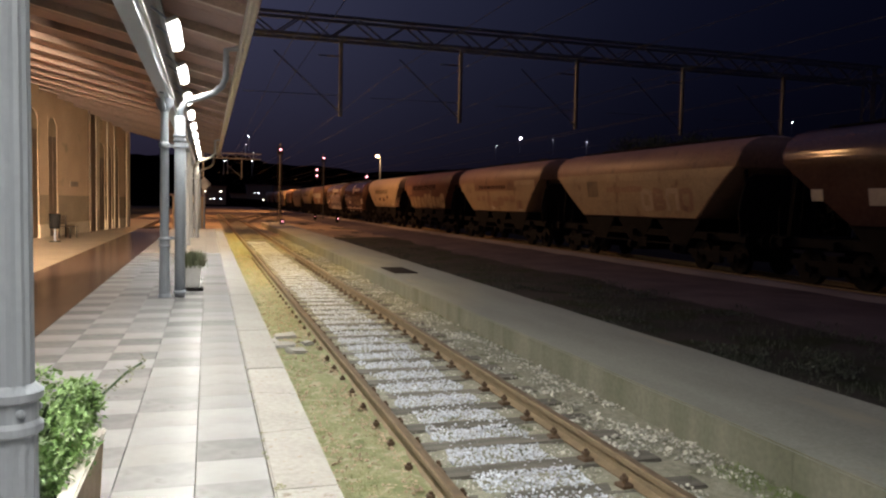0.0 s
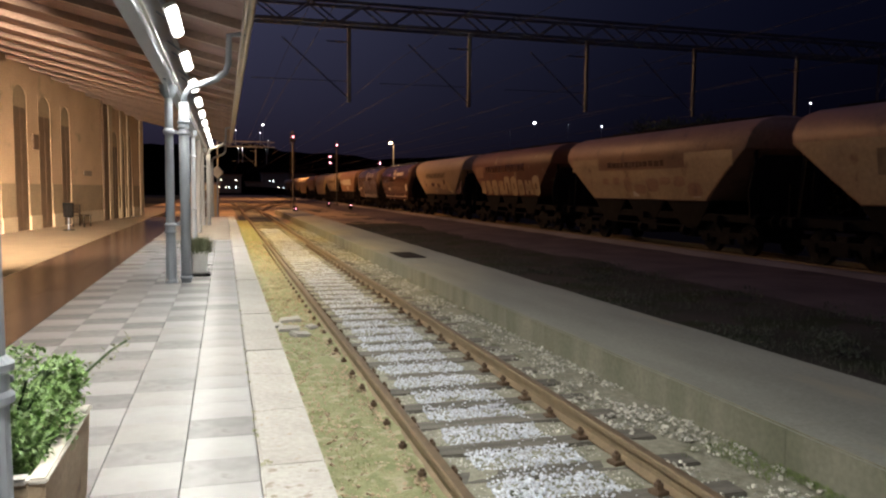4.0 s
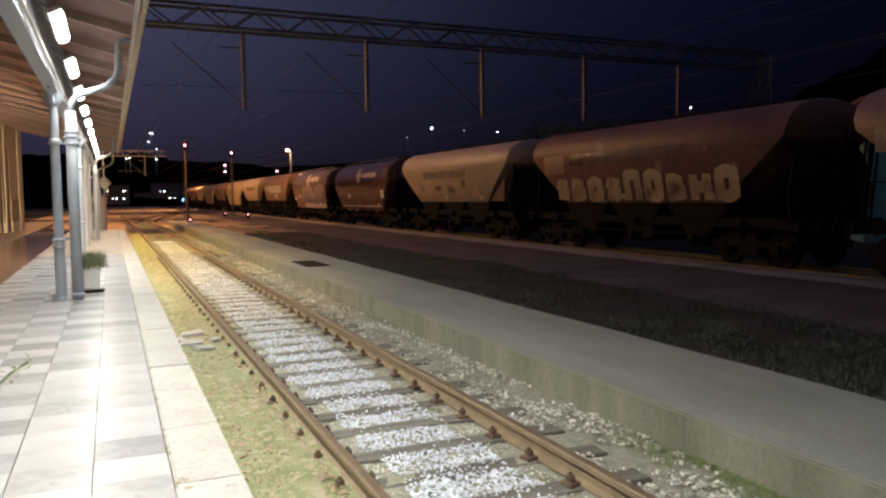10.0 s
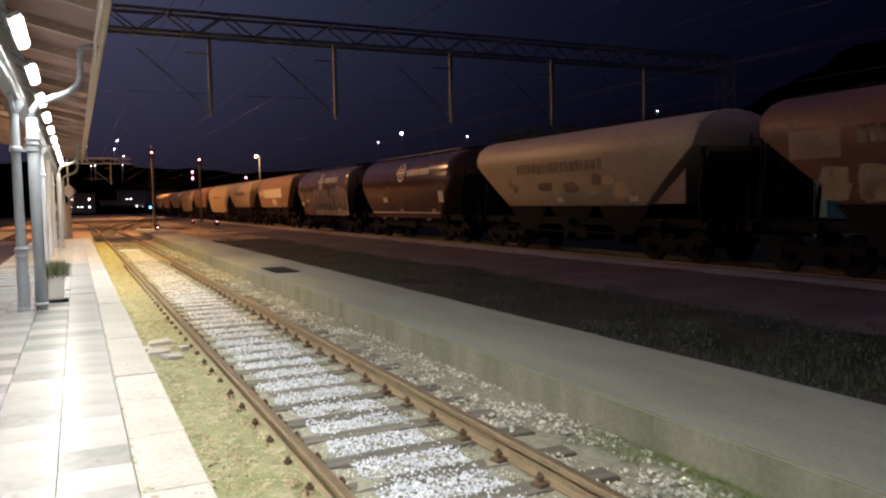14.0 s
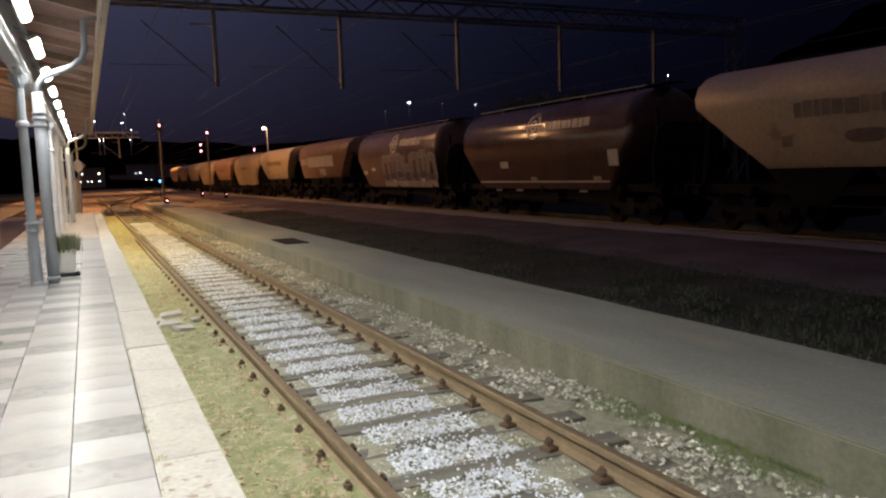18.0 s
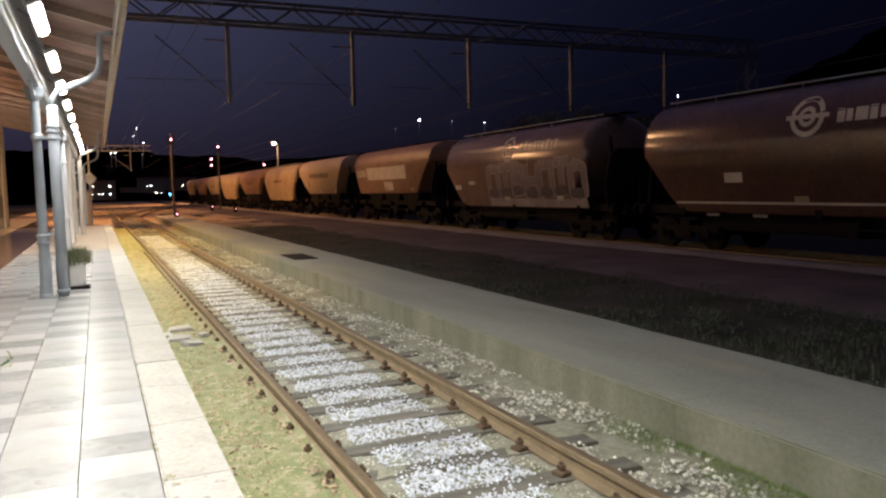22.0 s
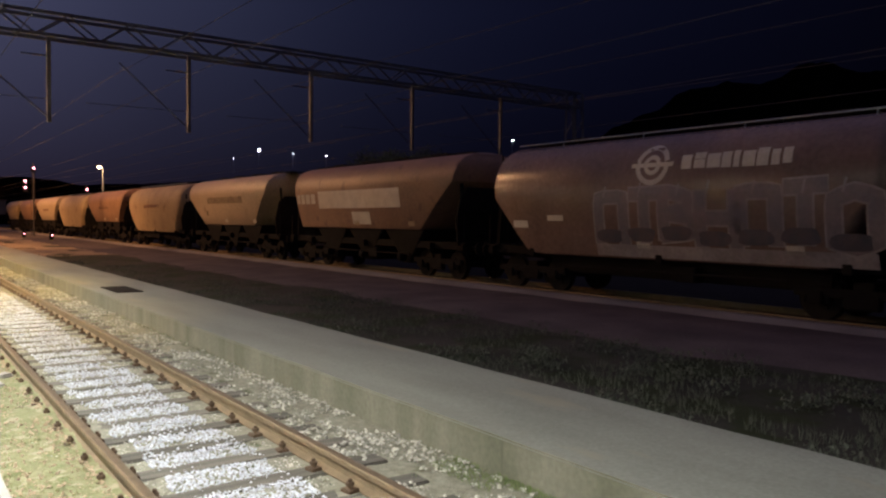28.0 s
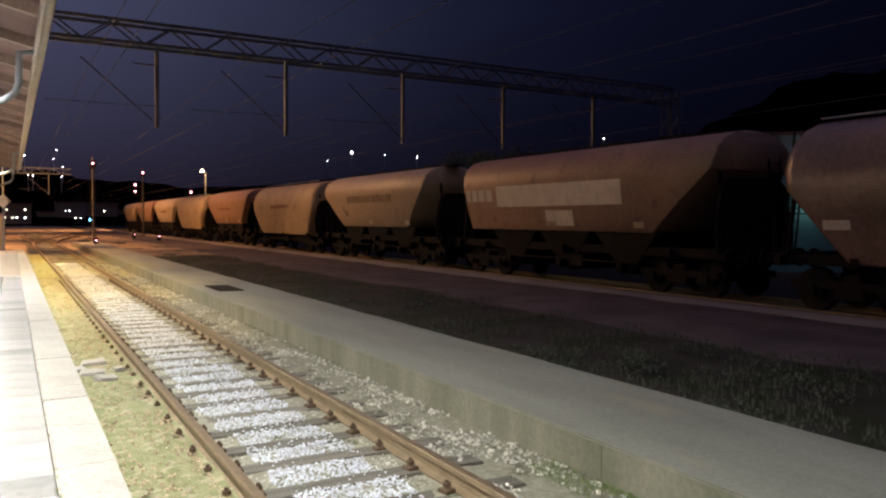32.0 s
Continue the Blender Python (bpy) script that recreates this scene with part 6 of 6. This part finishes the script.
# ---- platform paving, piece by piece ----
def paving():
    plat = thing("platform_paving", pose(0, 0, PZ), "polished pale and grey platform tiles with a stone kerb", "paving", kind="structure")
    # kerb stones of uneven length, tightly jointed; the nearest one is paler and pitted
    y, k = 4.70 - 11.4, 0
    lengths = (3.15, 2.2, 3.65, 2.4)
    kerbs = {}
    while y < 43.3:
        l = lengths[k % 4]
        pale = y < 4.6 < y + l + 0.2
        if (l, pale) not in kerbs:
            me = slab("kerb_stone", 0.360, l - 0.005, 0.5, M["kerb_pale" if pale else "kerb"], 0.012)
            for v in me.vertices:
                v.co.x += 0.006 * noise.noise((v.co.y * 5, v.co.z * 6, v.co.x))
            kerbs[l, pale] = me
        p = part("kerb_stone", kerbs[l, pale], None, plat)
        p.matrix_basis = pose(-0.9855 - 0.003 * (k % 2), y + l / 2, 0.003 * noise.noise((k * 1.7, 0, 0)) + (0.006 if pale else 0.0))
        y += l
        k += 1
    r = random.Random(11)
    step = 0.40
    far = fresh()
    meshes = {}
    for ci, (x0, x1) in enumerate(COLS):
        row, y = 0, 4.085 - 30 * step
        while y < 43.2:
            w = x1 - x0 - (0.007 if ci < 2 else 0.004)
            dark = (row + ci) % 2 == 1
            if ci == 0:
                # the edge course was relaid: only two dark tiles are left near the planter
                dark = row in (31, 33) or (row > 40 and r.random() < 0.12)
            elif row in (34, 35) and ci == 1 or r.random() < 0.10:
                dark = False
            tone = "tile_grey" if dark else "tile_mid" if r.random() < (0.45 if ci == 0 else 0.28) and row not in (30, 32, 34) else "tile_light"
            dz = r.uniform(-0.0008, 0.0008)
            if 2.0 < y < 24.0:
                key = (round(w, 3), tone)
                if key not in meshes:
                    meshes[key] = slab("tile", w, step - 0.002, 0.055, M[tone], 0.001)
                p = part("tile", meshes[key], None, plat)
                p.location = ((x0 + x1) / 2, y + step / 2, dz)
            else:
                box(far, x0 + 0.003, x1 - 0.003, y + 0.001, y + step - 0.001, -0.05, dz)
            y += step
            row += 1
    for cy, lean in ((5.75, 0.05), (6.9, -0.12), (8.3, 0.1), (10.2, -0.06)):
        bm = fresh()
        pts = [(-1.15 + 0.033 * q, cy + lean * q / 10 + 0.03 * noise.noise((q * 0.6, cy, 0))) for q in range(11)]
        for (xa, ya), (xb, yb) in zip(pts, pts[1:]):
            bm.faces.new([bm.verts.new(v) for v in ((xa, ya - 0.003, 0.0085), (xb, yb - 0.003, 0.0085), (xb, yb + 0.003, 0.0085), (xa, ya + 0.003, 0.0085))])
        part("kerb_crack", bm, M["soil"], plat, "thin dirt-filled crack")
    part("far_tiles", far, M["tile_far"], plat, kind="stuff")
    # rear strip: its shade and dark reflections are put into brown tile colour
    bm = fresh()
    for x0, x1 in BROWN:
        y = -7.9
        while y < 43.2:
            box(bm, x0 + 0.003, x1 - 0.003, y + 0.003, y + 0.587, -0.05, r.uniform(-0.001, 0.001))
            y += 0.59
    part("brown_tiles", bm, M["tile_shaded_brown"], plat, "polished tiles coloured dark brown for the shade on the rear strip", kind="stuff")
    for x, y in ((-1.14, 6.95), (-1.13, 6.63), (-1.13, 5.77), (-1.13, 5.25), (-1.12, 4.72), (-1.10, 4.77), (-1.08, 4.74), (-1.13, 9.2), (-1.13, 12.1), (-1.13, 14.0), (-1.14, 5.35), (-1.13, 5.6), (-1.135, 7.3), (-1.14, 7.9), (-1.13, 10.3), (-1.135, 11.0)):
        sp = [(x - 0.035, y, PZ + 0.003, 0.014, 0.035, 0.006)]
        out, lf = leaf_cloud(int(y * 10), sp, 40, 0.010)
        scatter("joint_weed", out, lf, M["grass"], "small weed growing in the kerb joint", "weed", "")


paving()


# ---- what moves ----
RUN = [(0, 0.0), (1, -3.43), (2, -6.93), (3, -10.40), (4, -13.83), (5, -17.18), (6, -20.49), (7, -23.75), (8, -27.0), (9, -30.18), (10, -33.3), (11, -36.35), (12, -39.4), (13, -42.42), (14, -45.42), (15, -48.38), (16, -51.33), (17, -54.24), (18, -57.12), (19, -59.98), (20, -62.79), (21, -65.58), (22, -68.28), (23, -70.95), (24, -73.53), (25, -76.02), (26, -78.44), (27, -80.75), (28, -82.85), (29, -84.75), (30, -86.55), (31, -88.1), (32, -89.42)]


def run_at(t):
    return float(np.interp(t, [a for a, _ in RUN], [b for _, b in RUN]))


def motions():
    for t, u in TRAIN:
        walk(t, [(s, pose(14.7, u + d, 0)) for s, d in RUN])
    # wheel turns of the wagons that pass the platform: 0.6 m of travel from row to row
    total = -RUN[-1][1]
    n = int(total / 0.6) + 1
    dist = [total * k / n for k in range(n + 1)]
    when = [float(np.interp(d, [-b for _, b in RUN], [a for a, _ in RUN])) for d in dist]
    for t, u in TRAIN[1:9]:
        for bogie in t.children:
            for w in (c for c in bogie.children if c.name.startswith("wheelset")):
                walk(w, [(s, pose(0, w.location.y, 0.46, math.degrees(d / 0.46))) for s, d in zip(when, dist)])


motions()
